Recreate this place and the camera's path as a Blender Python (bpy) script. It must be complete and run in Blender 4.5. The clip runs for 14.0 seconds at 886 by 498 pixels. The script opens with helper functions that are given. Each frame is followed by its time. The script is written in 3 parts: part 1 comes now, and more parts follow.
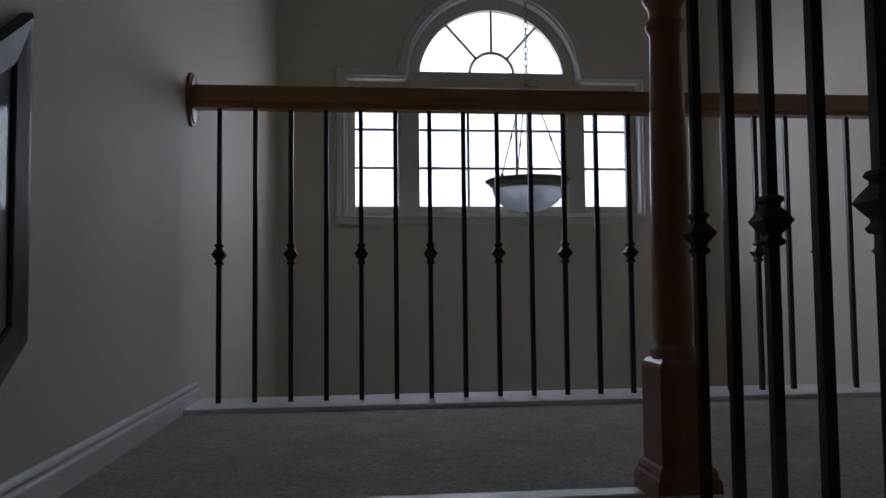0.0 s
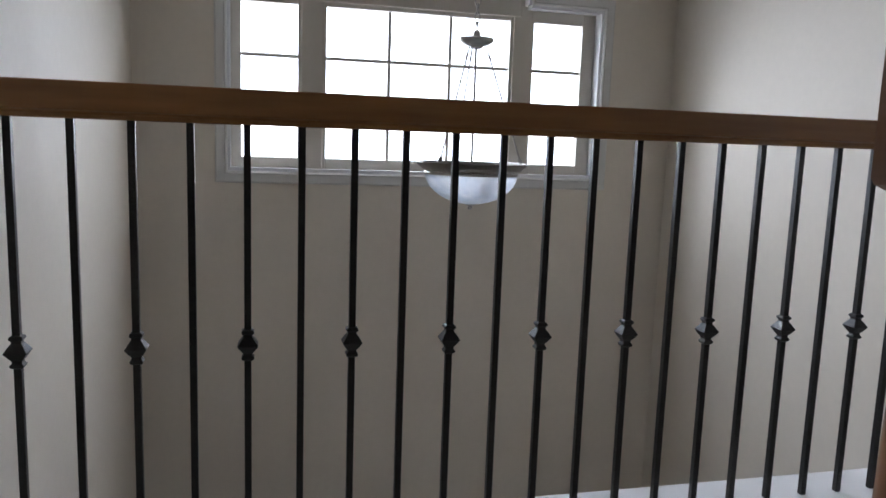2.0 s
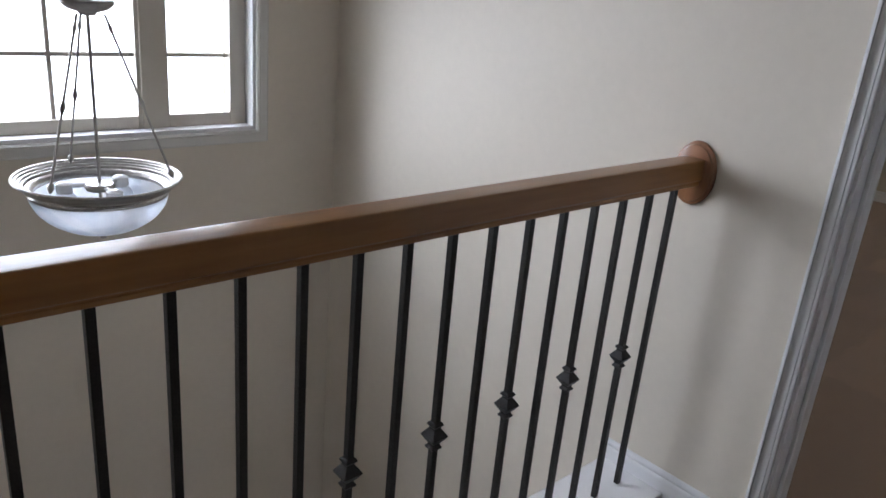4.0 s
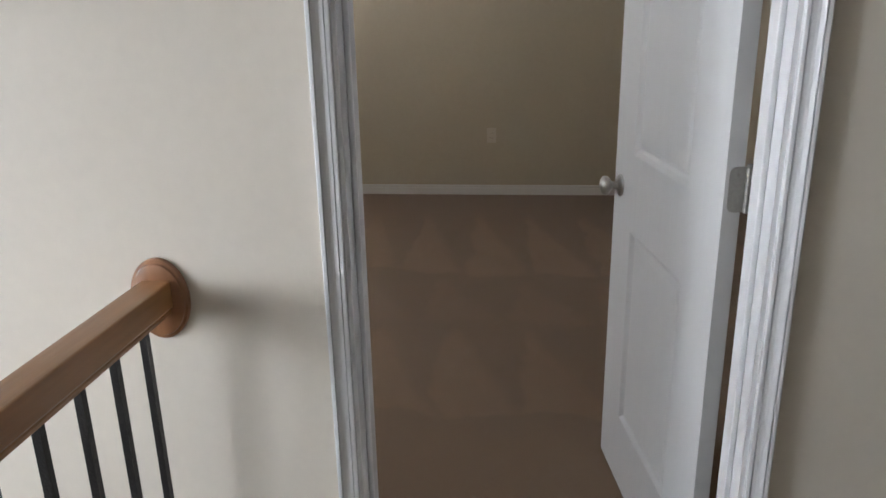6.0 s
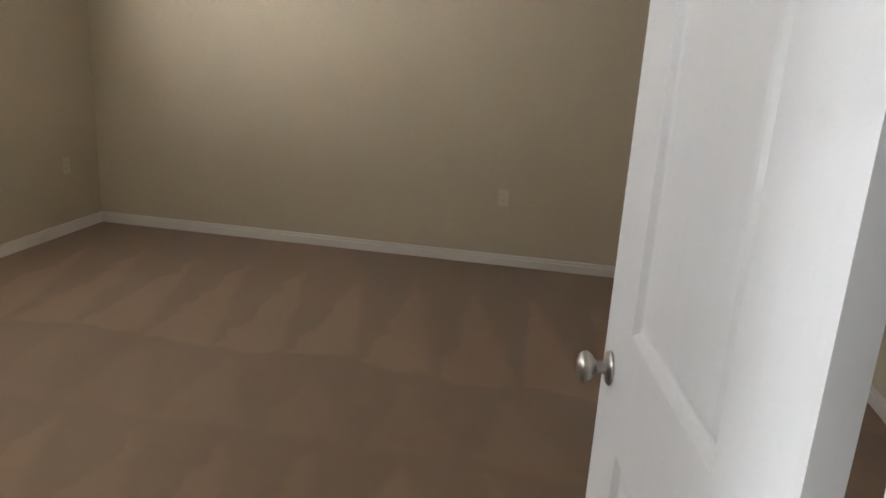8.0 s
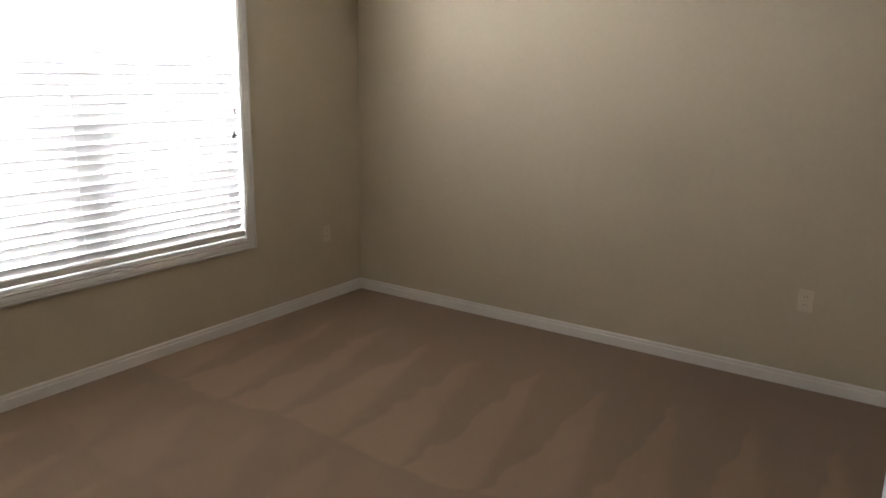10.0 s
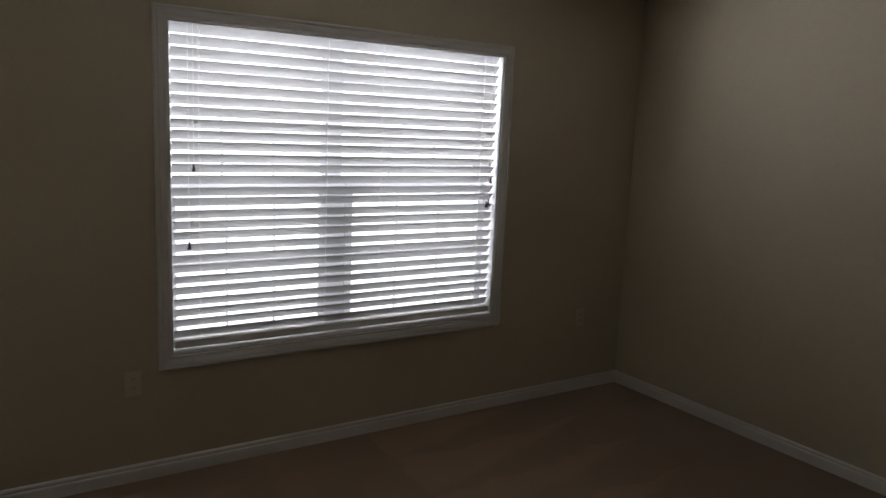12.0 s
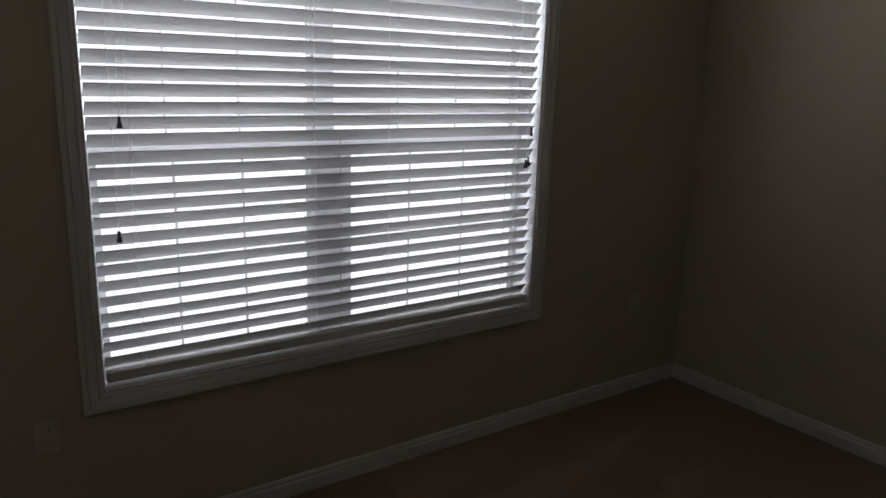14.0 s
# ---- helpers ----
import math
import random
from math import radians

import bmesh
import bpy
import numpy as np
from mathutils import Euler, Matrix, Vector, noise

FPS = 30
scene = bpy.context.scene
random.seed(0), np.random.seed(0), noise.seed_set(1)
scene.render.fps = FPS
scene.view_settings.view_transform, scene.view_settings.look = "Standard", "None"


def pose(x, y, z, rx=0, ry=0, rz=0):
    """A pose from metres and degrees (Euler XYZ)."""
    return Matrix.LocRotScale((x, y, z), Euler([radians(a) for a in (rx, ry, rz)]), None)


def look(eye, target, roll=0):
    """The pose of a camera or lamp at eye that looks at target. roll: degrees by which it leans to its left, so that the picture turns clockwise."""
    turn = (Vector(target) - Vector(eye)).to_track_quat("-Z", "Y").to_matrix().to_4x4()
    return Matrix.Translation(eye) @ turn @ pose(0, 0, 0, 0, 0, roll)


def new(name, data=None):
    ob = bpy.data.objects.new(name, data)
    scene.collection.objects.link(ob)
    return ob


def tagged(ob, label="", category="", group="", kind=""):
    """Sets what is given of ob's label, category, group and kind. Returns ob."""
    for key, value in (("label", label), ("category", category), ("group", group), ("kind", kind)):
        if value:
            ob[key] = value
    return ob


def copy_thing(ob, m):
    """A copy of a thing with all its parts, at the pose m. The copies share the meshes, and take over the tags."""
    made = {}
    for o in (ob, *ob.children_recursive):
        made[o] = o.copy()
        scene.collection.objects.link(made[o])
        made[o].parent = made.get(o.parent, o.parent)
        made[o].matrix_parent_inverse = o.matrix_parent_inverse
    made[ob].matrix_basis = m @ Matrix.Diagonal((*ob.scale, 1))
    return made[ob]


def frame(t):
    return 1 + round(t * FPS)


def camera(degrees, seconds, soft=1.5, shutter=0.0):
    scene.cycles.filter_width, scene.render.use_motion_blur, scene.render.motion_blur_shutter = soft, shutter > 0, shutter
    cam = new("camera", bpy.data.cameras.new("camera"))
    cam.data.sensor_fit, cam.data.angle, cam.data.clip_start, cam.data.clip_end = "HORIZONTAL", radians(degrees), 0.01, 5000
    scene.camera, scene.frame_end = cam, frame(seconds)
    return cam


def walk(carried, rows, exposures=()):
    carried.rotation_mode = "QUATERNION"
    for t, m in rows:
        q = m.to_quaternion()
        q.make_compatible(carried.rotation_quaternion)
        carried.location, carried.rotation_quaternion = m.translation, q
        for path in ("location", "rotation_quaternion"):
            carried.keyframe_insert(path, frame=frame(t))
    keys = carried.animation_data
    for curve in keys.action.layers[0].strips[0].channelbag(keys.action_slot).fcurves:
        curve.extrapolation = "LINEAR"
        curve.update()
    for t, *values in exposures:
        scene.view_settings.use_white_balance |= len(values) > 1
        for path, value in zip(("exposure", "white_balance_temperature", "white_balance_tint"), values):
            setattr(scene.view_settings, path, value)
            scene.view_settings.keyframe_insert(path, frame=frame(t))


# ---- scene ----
cam = camera(62.0, 14.0, soft=1.6)
PATH = [
    (0, (0.434, -2.172, 0.316), (0.629, -0.185, 0.426), -0.6),
    (0.5, (0.401, -1.962, 0.411), (0.569, 0.029, 0.485), -0.3),
    (1, (0.400, -1.791, 0.553), (0.721, 0.183, 0.513), 1.4),
    (1.5, (0.457, -1.613, 0.710), (0.795, 0.353, 0.564), 0.4),
    (2, (0.430, -1.451, 0.825), (0.911, 0.469, 0.543), 2.0),
    (2.5, (0.502, -1.307, 0.909), (1.242, 0.528, 0.617), 3.8),
    (3, (0.583, -1.144, 1.050), (1.483, 0.560, 0.515), 2.2),
    (3.5, (0.548, -0.967, 1.132), (1.650, 0.597, 0.548), 3.9),
    (4, (0.569, -0.895, 1.250), (1.851, 0.485, 0.579), 5.2),
    (4.2, (0.625, -0.802, 1.220), (2.007, 0.495, 0.579), 5.8),
    (6.3, (1.083, -0.653, 1.385), (2.978, -0.530, 0.758), -2.5),
    (6.5, (1.155, -0.648, 1.391), (3.045, -0.498, 0.754), -4.7),
    (7, (1.326, -0.643, 1.424), (3.226, -0.639, 0.800), -1.9),
    (7.2, (1.410, -0.688, 1.425), (3.313, -0.634, 0.812), -0.7),
    (9.3, (2.535, -0.877, 1.513), (4.344, -0.169, 1.038), 4.2),
    (9.5, (2.602, -0.879, 1.559), (4.349, -0.052, 1.046), 2.6),
    (10, (2.685, -0.943, 1.574), (4.291, 0.154, 1.104), 0.9),
    (10.5, (2.748, -0.890, 1.581), (4.310, 0.305, 1.217), 1.5),
    (11, (2.807, -0.831, 1.573), (4.251, 0.506, 1.214), 2.8),
    (11.5, (3.040, -0.787, 1.594), (4.217, 0.798, 1.275), 3.7),
    (12, (3.166, -0.741, 1.598), (4.246, 0.911, 1.273), 2.5),
    (12.5, (3.183, -0.614, 1.565), (4.272, 1.022, 1.196), 3.4),
    (13, (3.269, -0.389, 1.545), (4.367, 1.224, 1.105), 5.0),
    (13.5, (3.463, -0.149, 1.542), (4.453, 1.536, 1.116), 5.2),
    (14, (3.540, 0.200, 1.545), (4.658, 1.801, 1.082), 1.7),
]
# brightness of the clip's camera, in stops
EXPOSURES = [
    (0.0, -2.4, 5800, 14), (0.5, -1.95, 5800, 15), (1.0, -1.6, 5800, 15), (1.5, -1.25, 5900, 14), (2.0, -0.85, 5900, 14), (3.0, -0.68, 6000, 15),
    (4.0, -0.75, 6000, 15), (6.5, -0.2, 6400, 12), (7.2, -0.15, 6600, 12), (9.3, 0.5, 6500, 13), (10.0, 0.0, 6500, 13), (10.5, -0.45, 6400, 13), (11.0, -0.85, 6400, 13),
    (11.5, -1.35, 6400, 13), (12.0, -1.95, 6300, 13), (12.5, -2.33, 6400, 13), (13.0, -2.33, 6300, 13), (14.0, -2.7, 6200, 13)]
walk(cam, [(t, look(eye, target, roll)) for t, eye, target, roll in PATH], EXPOSURES)

# ---- daylight ----
world = bpy.data.worlds.new("sky")
scene.world = world
world.use_nodes = True
wn = world.node_tree.nodes
sky = wn.new("ShaderNodeTexSky")
sky.sky_type, sky.sun_disc = "NISHITA", False
sky.sun_elevation, sky.sun_rotation = radians(48), radians(200)
world.node_tree.links.new(sky.outputs[0], wn["Background"].inputs[0])
wn["Background"].inputs[1].default_value = 0.12

sun_data = bpy.data.lights.new("sun", "SUN")
sun_data.energy, sun_data.angle, sun_data.color = 2.5, radians(0.5), (1.0, 0.95, 0.88)
sun = new("sun", sun_data)
sun.matrix_world = look((-4, -10, 14), (0, 0, 0))


def window_light(name, x, y, z, w, h, watts, colour, fall=0.0, spread=180):
    """The sky's light that falls through one window opening, towards -y and down."""
    data = bpy.data.lights.new(name, "AREA")
    data.shape, data.size, data.size_y, data.energy, data.color = "RECTANGLE", w, h, watts, colour
    ob = new(name, data)
    data.spread = radians(spread)
    ob.matrix_world = look((x, y, z), (x, y - 1, z - fall))
    return ob


# the sky beyond the foyer window is brightest towards one side of its middle
for x, wide, watts in ((-0.08, 1.00, 85), (0.68, 0.52, 155), (1.94, 2.00, 215)):
    window_light("foyer_window_light", x, 2.60, 1.35, wide, 3.00, watts, (0.90, 0.95, 1.0), 0.65, 150)
window_light("bedroom_window_light", 4.79, 2.90, 1.55, 2.30, 4.30, 1800, (0.95, 0.97, 1.0))


# ---- materials ----
def mat(name, colour, rough=0.5, metal=0.0, grain=0.0, grain_scale=60.0, stain=0.0, stain_scale=1.5,
        bump=0.0, bump_scale=300.0, stretch=(1, 1, 1), sheen=0.0, spec=0.5, coat=0.0, rand=0.0):
    m = bpy.data.materials.new(name)
    m.use_nodes = True
    n, l = m.node_tree.nodes, m.node_tree.links
    b = n["Principled BSDF"]
    b.inputs["Roughness"].default_value = rough
    b.inputs["Metallic"].default_value = metal
    b.inputs["Specular IOR Level"].default_value = spec
    b.inputs["Sheen Weight"].default_value = sheen
    b.inputs["Coat Weight"].default_value = coat
    b.inputs["Coat Roughness"].default_value = 0.10
    geo = n.new("ShaderNodeNewGeometry")
    mp = n.new("ShaderNodeMapping")
    mp.inputs["Scale"].default_value = stretch
    l.new(geo.outputs["Position"], mp.inputs["Vector"])
    value = None
    for amount, scale, detail in ((grain, grain_scale, 4), (stain, stain_scale, 3)):
        if not amount:
            continue
        t = n.new("ShaderNodeTexNoise")
        t.inputs["Scale"].default_value, t.inputs["Detail"].default_value = scale, detail
        l.new(mp.outputs[0], t.inputs["Vector"])
        r = n.new("ShaderNodeMapRange")
        r.inputs[1].default_value, r.inputs[2].default_value = 0.3, 0.7
        r.inputs[3].default_value, r.inputs[4].default_value = 1 - amount, 1 + amount
        l.new(t.outputs["Fac"], r.inputs[0])
        if value is None:
            value = r.outputs[0]
        else:
            mu = n.new("ShaderNodeMath")
            mu.operation = "MULTIPLY"
            l.new(value, mu.inputs[0])
            l.new(r.outputs[0], mu.inputs[1])
            value = mu.outputs[0]
    if rand:
        info = n.new("ShaderNodeObjectInfo")
        r = n.new("ShaderNodeMapRange")
        r.inputs[3].default_value, r.inputs[4].default_value = 1 - rand, 1 + rand
        l.new(info.outputs["Random"], r.inputs[0])
        mu = n.new("ShaderNodeMath")
        mu.operation = "MULTIPLY"
        mu.inputs[0].default_value = 1.0
        if value is not None:
            l.new(value, mu.inputs[0])
        l.new(r.outputs[0], mu.inputs[1])
        value = mu.outputs[0]
    if value is None:
        b.inputs["Base Color"].default_value = (*colour, 1)
    else:
        c = n.new("ShaderNodeVectorMath")
        c.operation = "SCALE"
        c.inputs[0].default_value = colour
        l.new(value, c.inputs["Scale"])
        l.new(c.outputs[0], b.inputs["Base Color"])
    if bump:
        t = n.new("ShaderNodeTexNoise")
        t.inputs["Scale"].default_value, t.inputs["Detail"].default_value = bump_scale, 3
        l.new(mp.outputs[0], t.inputs["Vector"])
        bp = n.new("ShaderNodeBump")
        bp.inputs["Strength"].default_value, bp.inputs["Distance"].default_value = bump, 0.004
        l.new(t.outputs["Fac"], bp.inputs["Height"])
        l.new(bp.outputs[0], b.inputs["Normal"])
    return m


PAINT = mat("beige_wall_paint", (0.71, 0.65, 0.56), 0.62, grain=0.015, grain_scale=40, stain=0.025, stain_scale=1.2, bump=0.06, bump_scale=160, spec=0.35)
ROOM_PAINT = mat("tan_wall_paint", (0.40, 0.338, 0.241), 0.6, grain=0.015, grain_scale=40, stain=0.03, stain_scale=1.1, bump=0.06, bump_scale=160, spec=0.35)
CEILING = mat("white_ceiling_paint", (0.66, 0.645, 0.60), 0.85, stain=0.02, bump=0.3, bump_scale=90)
TRIM = mat("white_semigloss_trim", (0.79, 0.79, 0.80), 0.26, grain=0.005, grain_scale=25, stain=0.02)
CASING_PAINT = mat("off_white_casing_paint", (0.67, 0.66, 0.63), 0.36, grain=0.012, grain_scale=25, stain=0.02, bump=0.05, bump_scale=60)
# white trim again, its colour darkened to stand for the bedroom's weaker light
ROOM_TRIM = mat("dimmed_white_trim", (0.53, 0.50, 0.455), 0.36, grain=0.01, grain_scale=25, stain=0.03, bump=0.02, bump_scale=60)
DOOR_PAINT = mat("white_door_paint", (0.57, 0.57, 0.565), 0.38, grain=0.012, grain_scale=30, stain=0.02, bump=0.10, bump_scale=55, stretch=(1, 1, 0.12))
OAK = mat("stained_oak", (0.33, 0.158, 0.058), 0.33, grain=0.22, grain_scale=34, stain=0.12, stain_scale=5, bump=0.08, bump_scale=120, stretch=(0.10, 1, 1), coat=0.3, spec=0.4, rand=0.04)
OAK_UP = mat("stained_oak_upright", (0.28, 0.124, 0.055), 0.33, grain=0.22, grain_scale=34, stain=0.12, stain_scale=5, bump=0.08, bump_scale=120, stretch=(1, 1, 0.10), coat=0.6, spec=0.45)
IRON = mat("black_iron", (0.020, 0.018, 0.017), 0.42, grain=0.25, grain_scale=220, bump=0.25, bump_scale=260, spec=0.35, rand=0.1)
HALL_CARPET = mat("hall_carpet", (0.38, 0.335, 0.275), 0.95, grain=0.34, grain_scale=120, stain=0.14, stain_scale=9, bump=1.0, bump_scale=240, sheen=0.25, spec=0.1)
NICKEL = mat("brushed_nickel", (0.42, 0.41, 0.38), 0.28, 1.0, grain=0.08, grain_scale=180, bump=0.03, bump_scale=300)
BRONZE = mat("aged_nickel", (0.40, 0.385, 0.36), 0.30, 1.0, grain=0.12, grain_scale=90, bump=0.05, bump_scale=200)
DARK_FRAME = mat("dark_stained_wood", (0.035, 0.026, 0.02), 0.35, grain=0.3, grain_scale=40, stretch=(1, 1, 0.15), bump=0.1)
VINYL = mat("almond_window_vinyl", (0.58, 0.54, 0.47), 0.4, grain=0.01, stain=0.02)
SLAT = mat("white_faux_wood", (0.56, 0.555, 0.55), 0.42, grain=0.015, grain_scale=30, stretch=(0.1, 1, 1), rand=0.02)


def let_through(m, share, colour):
    """Lets a share of the light that falls on a thin sheet glow through it."""
    n, l = m.node_tree.nodes, m.node_tree.links
    glow, mix = n.new("ShaderNodeBsdfTranslucent"), n.new("ShaderNodeMixShader")
    glow.inputs[0].default_value = (*colour, 1)
    mix.inputs[0].default_value = share
    l.new(n["Principled BSDF"].outputs[0], mix.inputs[1])
    l.new(glow.outputs[0], mix.inputs[2])
    l.new(mix.outputs[0], n["Material Output"].inputs[0])


let_through(SLAT, 0.03, (0.86, 0.86, 0.85))
CORD = mat("white_cord", (0.75, 0.74, 0.72), 0.8, grain=0.05, grain_scale=400)
let_through(CORD, 0.6, (0.9, 0.9, 0.88))
TASSEL = mat("smoked_plastic", (0.10, 0.095, 0.09), 0.4, grain=0.05)
PLASTIC = mat("ivory_plastic", (0.46, 0.395, 0.30), 0.4, grain=0.01)
SLOT = mat("dark_slot", (0.03, 0.03, 0.03), 0.6)
# unseen lower floor, coloured pale so that it bounces light up the foyer walls
LOWER_FLOOR = mat("pale_bounce_floor", (0.72, 0.69, 0.63), 0.35, grain=0.08, grain_scale=30, stain=0.1)
LAWN = mat("lawn", (0.07, 0.10, 0.04), 0.95, grain=0.3, grain_scale=40, stain=0.2, stain_scale=0.3)


def glass(name, colour=(1, 1, 1), rough=0.0):
    m = bpy.data.materials.new(name)
    m.use_nodes = True
    b = m.node_tree.nodes["Principled BSDF"]
    b.inputs["Base Color"].default_value = (*colour, 1)
    b.inputs["Roughness"].default_value, b.inputs["IOR"].default_value = rough, 1.45
    b.inputs["Transmission Weight"].default_value = 1.0
    return m


GLASS = glass("clear_glass")


def screening():
    """Fine dark mesh, too fine to build, that lets two thirds of the light by."""
    m = mat("dark_insect_mesh", (0.05, 0.05, 0.05), 0.7)
    n, l = m.node_tree.nodes, m.node_tree.links
    clear, mix = n.new("ShaderNodeBsdfTransparent"), n.new("ShaderNodeMixShader")
    mix.inputs[0].default_value = 0.32
    l.new(clear.outputs[0], mix.inputs[1])
    l.new(n["Principled BSDF"].outputs[0], mix.inputs[2])
    l.new(mix.outputs[0], n["Material Output"].inputs[0])
    return m


SCREEN = screening()
# pane of the raked frame: grey-blue colour stands in for the glass's reflection
PALE_GLASS = mat("pale_reflection_glass", (0.34, 0.36, 0.40), 0.08, stain=0.25, stain_scale=7)


def alabaster():
    """Milky glass with soft swirls, lit by the daylight behind it."""
    m = bpy.data.materials.new("alabaster_glass")
    m.use_nodes = True
    n, l = m.node_tree.nodes, m.node_tree.links
    b = n["Principled BSDF"]
    t = n.new("ShaderNodeTexNoise")
    t.inputs["Scale"].default_value, t.inputs["Detail"].default_value, t.inputs["Distortion"].default_value = 9, 3, 1.6
    ramp = n.new("ShaderNodeValToRGB")
    ramp.color_ramp.elements[0].position, ramp.color_ramp.elements[0].color = 0.35, (0.80, 0.84, 0.90, 1)
    ramp.color_ramp.elements[1].position, ramp.color_ramp.elements[1].color = 0.62, (0.95, 0.96, 0.98, 1)
    geo = n.new("ShaderNodeNewGeometry")
    l.new(geo.outputs["Position"], t.inputs["Vector"])
    l.new(t.outputs["Fac"], ramp.inputs[0])
    l.new(ramp.outputs[0], b.inputs["Base Color"])
    b.inputs["Roughness"].default_value = 0.25
    tr = n.new("ShaderNodeBsdfTranslucent")
    l.new(ramp.outputs[0], tr.inputs[0])
    mix = n.new("ShaderNodeMixShader")
    mix.inputs[0].default_value = 0.78
    l.new(b.outputs[0], mix.inputs[1])
    l.new(tr.outputs[0], mix.inputs[2])
    l.new(mix.outputs[0], n["Material Output"].inputs[0])
    return m


ALABASTER = alabaster()


def bedroom_carpet():
    """Tan cut pile with the wedge-shaped tracks that a vacuum cleaner leaves."""
    m = mat("tan_carpet", (0.30, 0.195, 0.12), 0.95, bump=0.9, bump_scale=420, sheen=0.2, spec=0.08)
    n, l = m.node_tree.nodes, m.node_tree.links
    b = n["Principled BSDF"]

    def op(kind, a, c=None, d=None):
        q = n.new("ShaderNodeMath")
        q.operation = kind
        for k, v in enumerate((a, c, d)):
            if v is None:
                continue
            if isinstance(v, (int, float)):
                q.inputs[k].default_value = v
            else:
                l.new(v, q.inputs[k])
        return q.outputs[0]

    geo = n.new("ShaderNodeNewGeometry")
    sep = n.new("ShaderNodeSeparateXYZ")
    l.new(geo.outputs["Position"], sep.inputs[0])

    def noise_at(scale, detail=2):
        t = n.new("ShaderNodeTexNoise")
        t.inputs["Scale"].default_value, t.inputs["Detail"].default_value = scale, detail
        l.new(geo.outputs["Position"], t.inputs["Vector"])
        return t.outputs["Fac"]

    wob = op("MULTIPLY_ADD", noise_at(1.3), 0.36, -0.18)
    fine = op("ADD", op("MULTIPLY_ADD", noise_at(14), 0.06, -0.03), op("MULTIPLY_ADD", noise_at(4.5), 0.16, -0.08))
    x = op("ADD", sep.outputs[0], op("ADD", wob, fine))
    y = op("ADD", sep.outputs[1], op("ADD", op("MULTIPLY", wob, 0.5), fine))

    def band(x0, length, pitch, phase, lean):
        along = op("DIVIDE", op("SUBTRACT", x, x0), length)
        saw = op("FRACT", op("DIVIDE", op("ADD", y, op("MULTIPLY_ADD", along, lean, phase)), pitch))
        r = n.new("ShaderNodeMapRange")
        r.interpolation_type = "SMOOTHSTEP"
        r.inputs[1].default_value, r.inputs[2].default_value = -0.10, 0.10
        l.new(op("SUBTRACT", saw, op("MULTIPLY_ADD", along, 0.92, 0.08)), r.inputs[0])
        inside = op("MULTIPLY", op("GREATER_THAN", along, 0.0), op("LESS_THAN", along, 1.0))
        return op("MULTIPLY", r.outputs[0], inside)

    wedge = op("MAXIMUM", band(4.86, 1.28, 0.365, 0.005, 0.0), op("MAXIMUM", op("MULTIPLY", band(3.36, 0.78, 0.33, 0.03, 0.0), 0.7), op("MULTIPLY", band(4.2, 0.55, 0.42, 0.2, 0.05), 0.45)))
    pile = op("MULTIPLY_ADD", noise_at(240, 4), 0.55, 0.725)
    soft = op("MULTIPLY_ADD", noise_at(2.2, 3), 0.24, 0.88)
    value = op("MULTIPLY", op("MULTIPLY", pile, soft), op("MULTIPLY_ADD", wedge, 0.22, 0.92))
    c = n.new("ShaderNodeVectorMath")
    c.operation = "SCALE"
    c.inputs[0].default_value = (0.196, 0.124, 0.070)
    l.new(value, c.inputs["Scale"])
    l.new(c.outputs[0], b.inputs["Base Color"])
    return m


BEDROOM_CARPET = bedroom_carpet()


# ---- mesh helpers ----
def link(name, bm, material, parent=None, label="", smooth=False, crease=38):
    me = bpy.data.meshes.new(name)
    bmesh.ops.recalc_face_normals(bm, faces=bm.faces)
    bm.to_mesh(me)
    bm.free()
    if material:
        me.materials.append(material)
    if smooth:
        for p in me.polygons:
            p.use_smooth = True
        me.set_sharp_from_angle(angle=radians(crease))
    ob = new(name, me)
    if parent is not None:
        ob.parent = parent
    if label:
        ob["label"] = label
    return ob


def part(name, bm, material, parent, label="", smooth=False, crease=38):
    return link(name, bm, material, parent, label, smooth, crease)


def setting(name, bm, material, label, smooth=False):
    return tagged(link(name, bm, material, None, "", smooth), label, kind="structure")


def thing(name, label, category, group=""):
    return tagged(new(name), label, category, group)


def box(bm, x0, x1, y0, y1, z0, z1, bevel=0.0, seg=2, m=None):
    v = bmesh.ops.create_cube(bm, size=1.0)["verts"]
    bmesh.ops.transform(bm, verts=v, matrix=Matrix.Translation(((x0 + x1) / 2, (y0 + y1) / 2, (z0 + z1) / 2)) @ Matrix.Diagonal((x1 - x0, y1 - y0, z1 - z0, 1)))
    if bevel:
        edges = list({e for q in v for e in q.link_edges})
        v = list({q for f in bmesh.ops.bevel(bm, geom=edges, offset=bevel, segments=seg, profile=0.5, affect="EDGES")["faces"] for q in f.verts} | {q for q in v if q.is_valid})
    if m is not None:
        bmesh.ops.transform(bm, verts=[q for q in v if q.is_valid], matrix=m)
    return bm


def boxed(*a, **k):
    return box(bmesh.new(), *a, **k)


def rings(bm, loops, closed=True, caps=True):
    """Skins a list of loops of equally many points."""
    rows = [[bm.verts.new(p) for p in lp] for lp in loops]
    n = len(rows[0])
    for a, b in zip(rows, rows[1:]):
        for i in range(n if closed else n - 1):
            j = (i + 1) % n
            bm.faces.new((a[i], a[j], b[j], b[i]))
    if caps and closed:
        bm.faces.new(rows[0])
        bm.faces.new(rows[-1])
    return bm


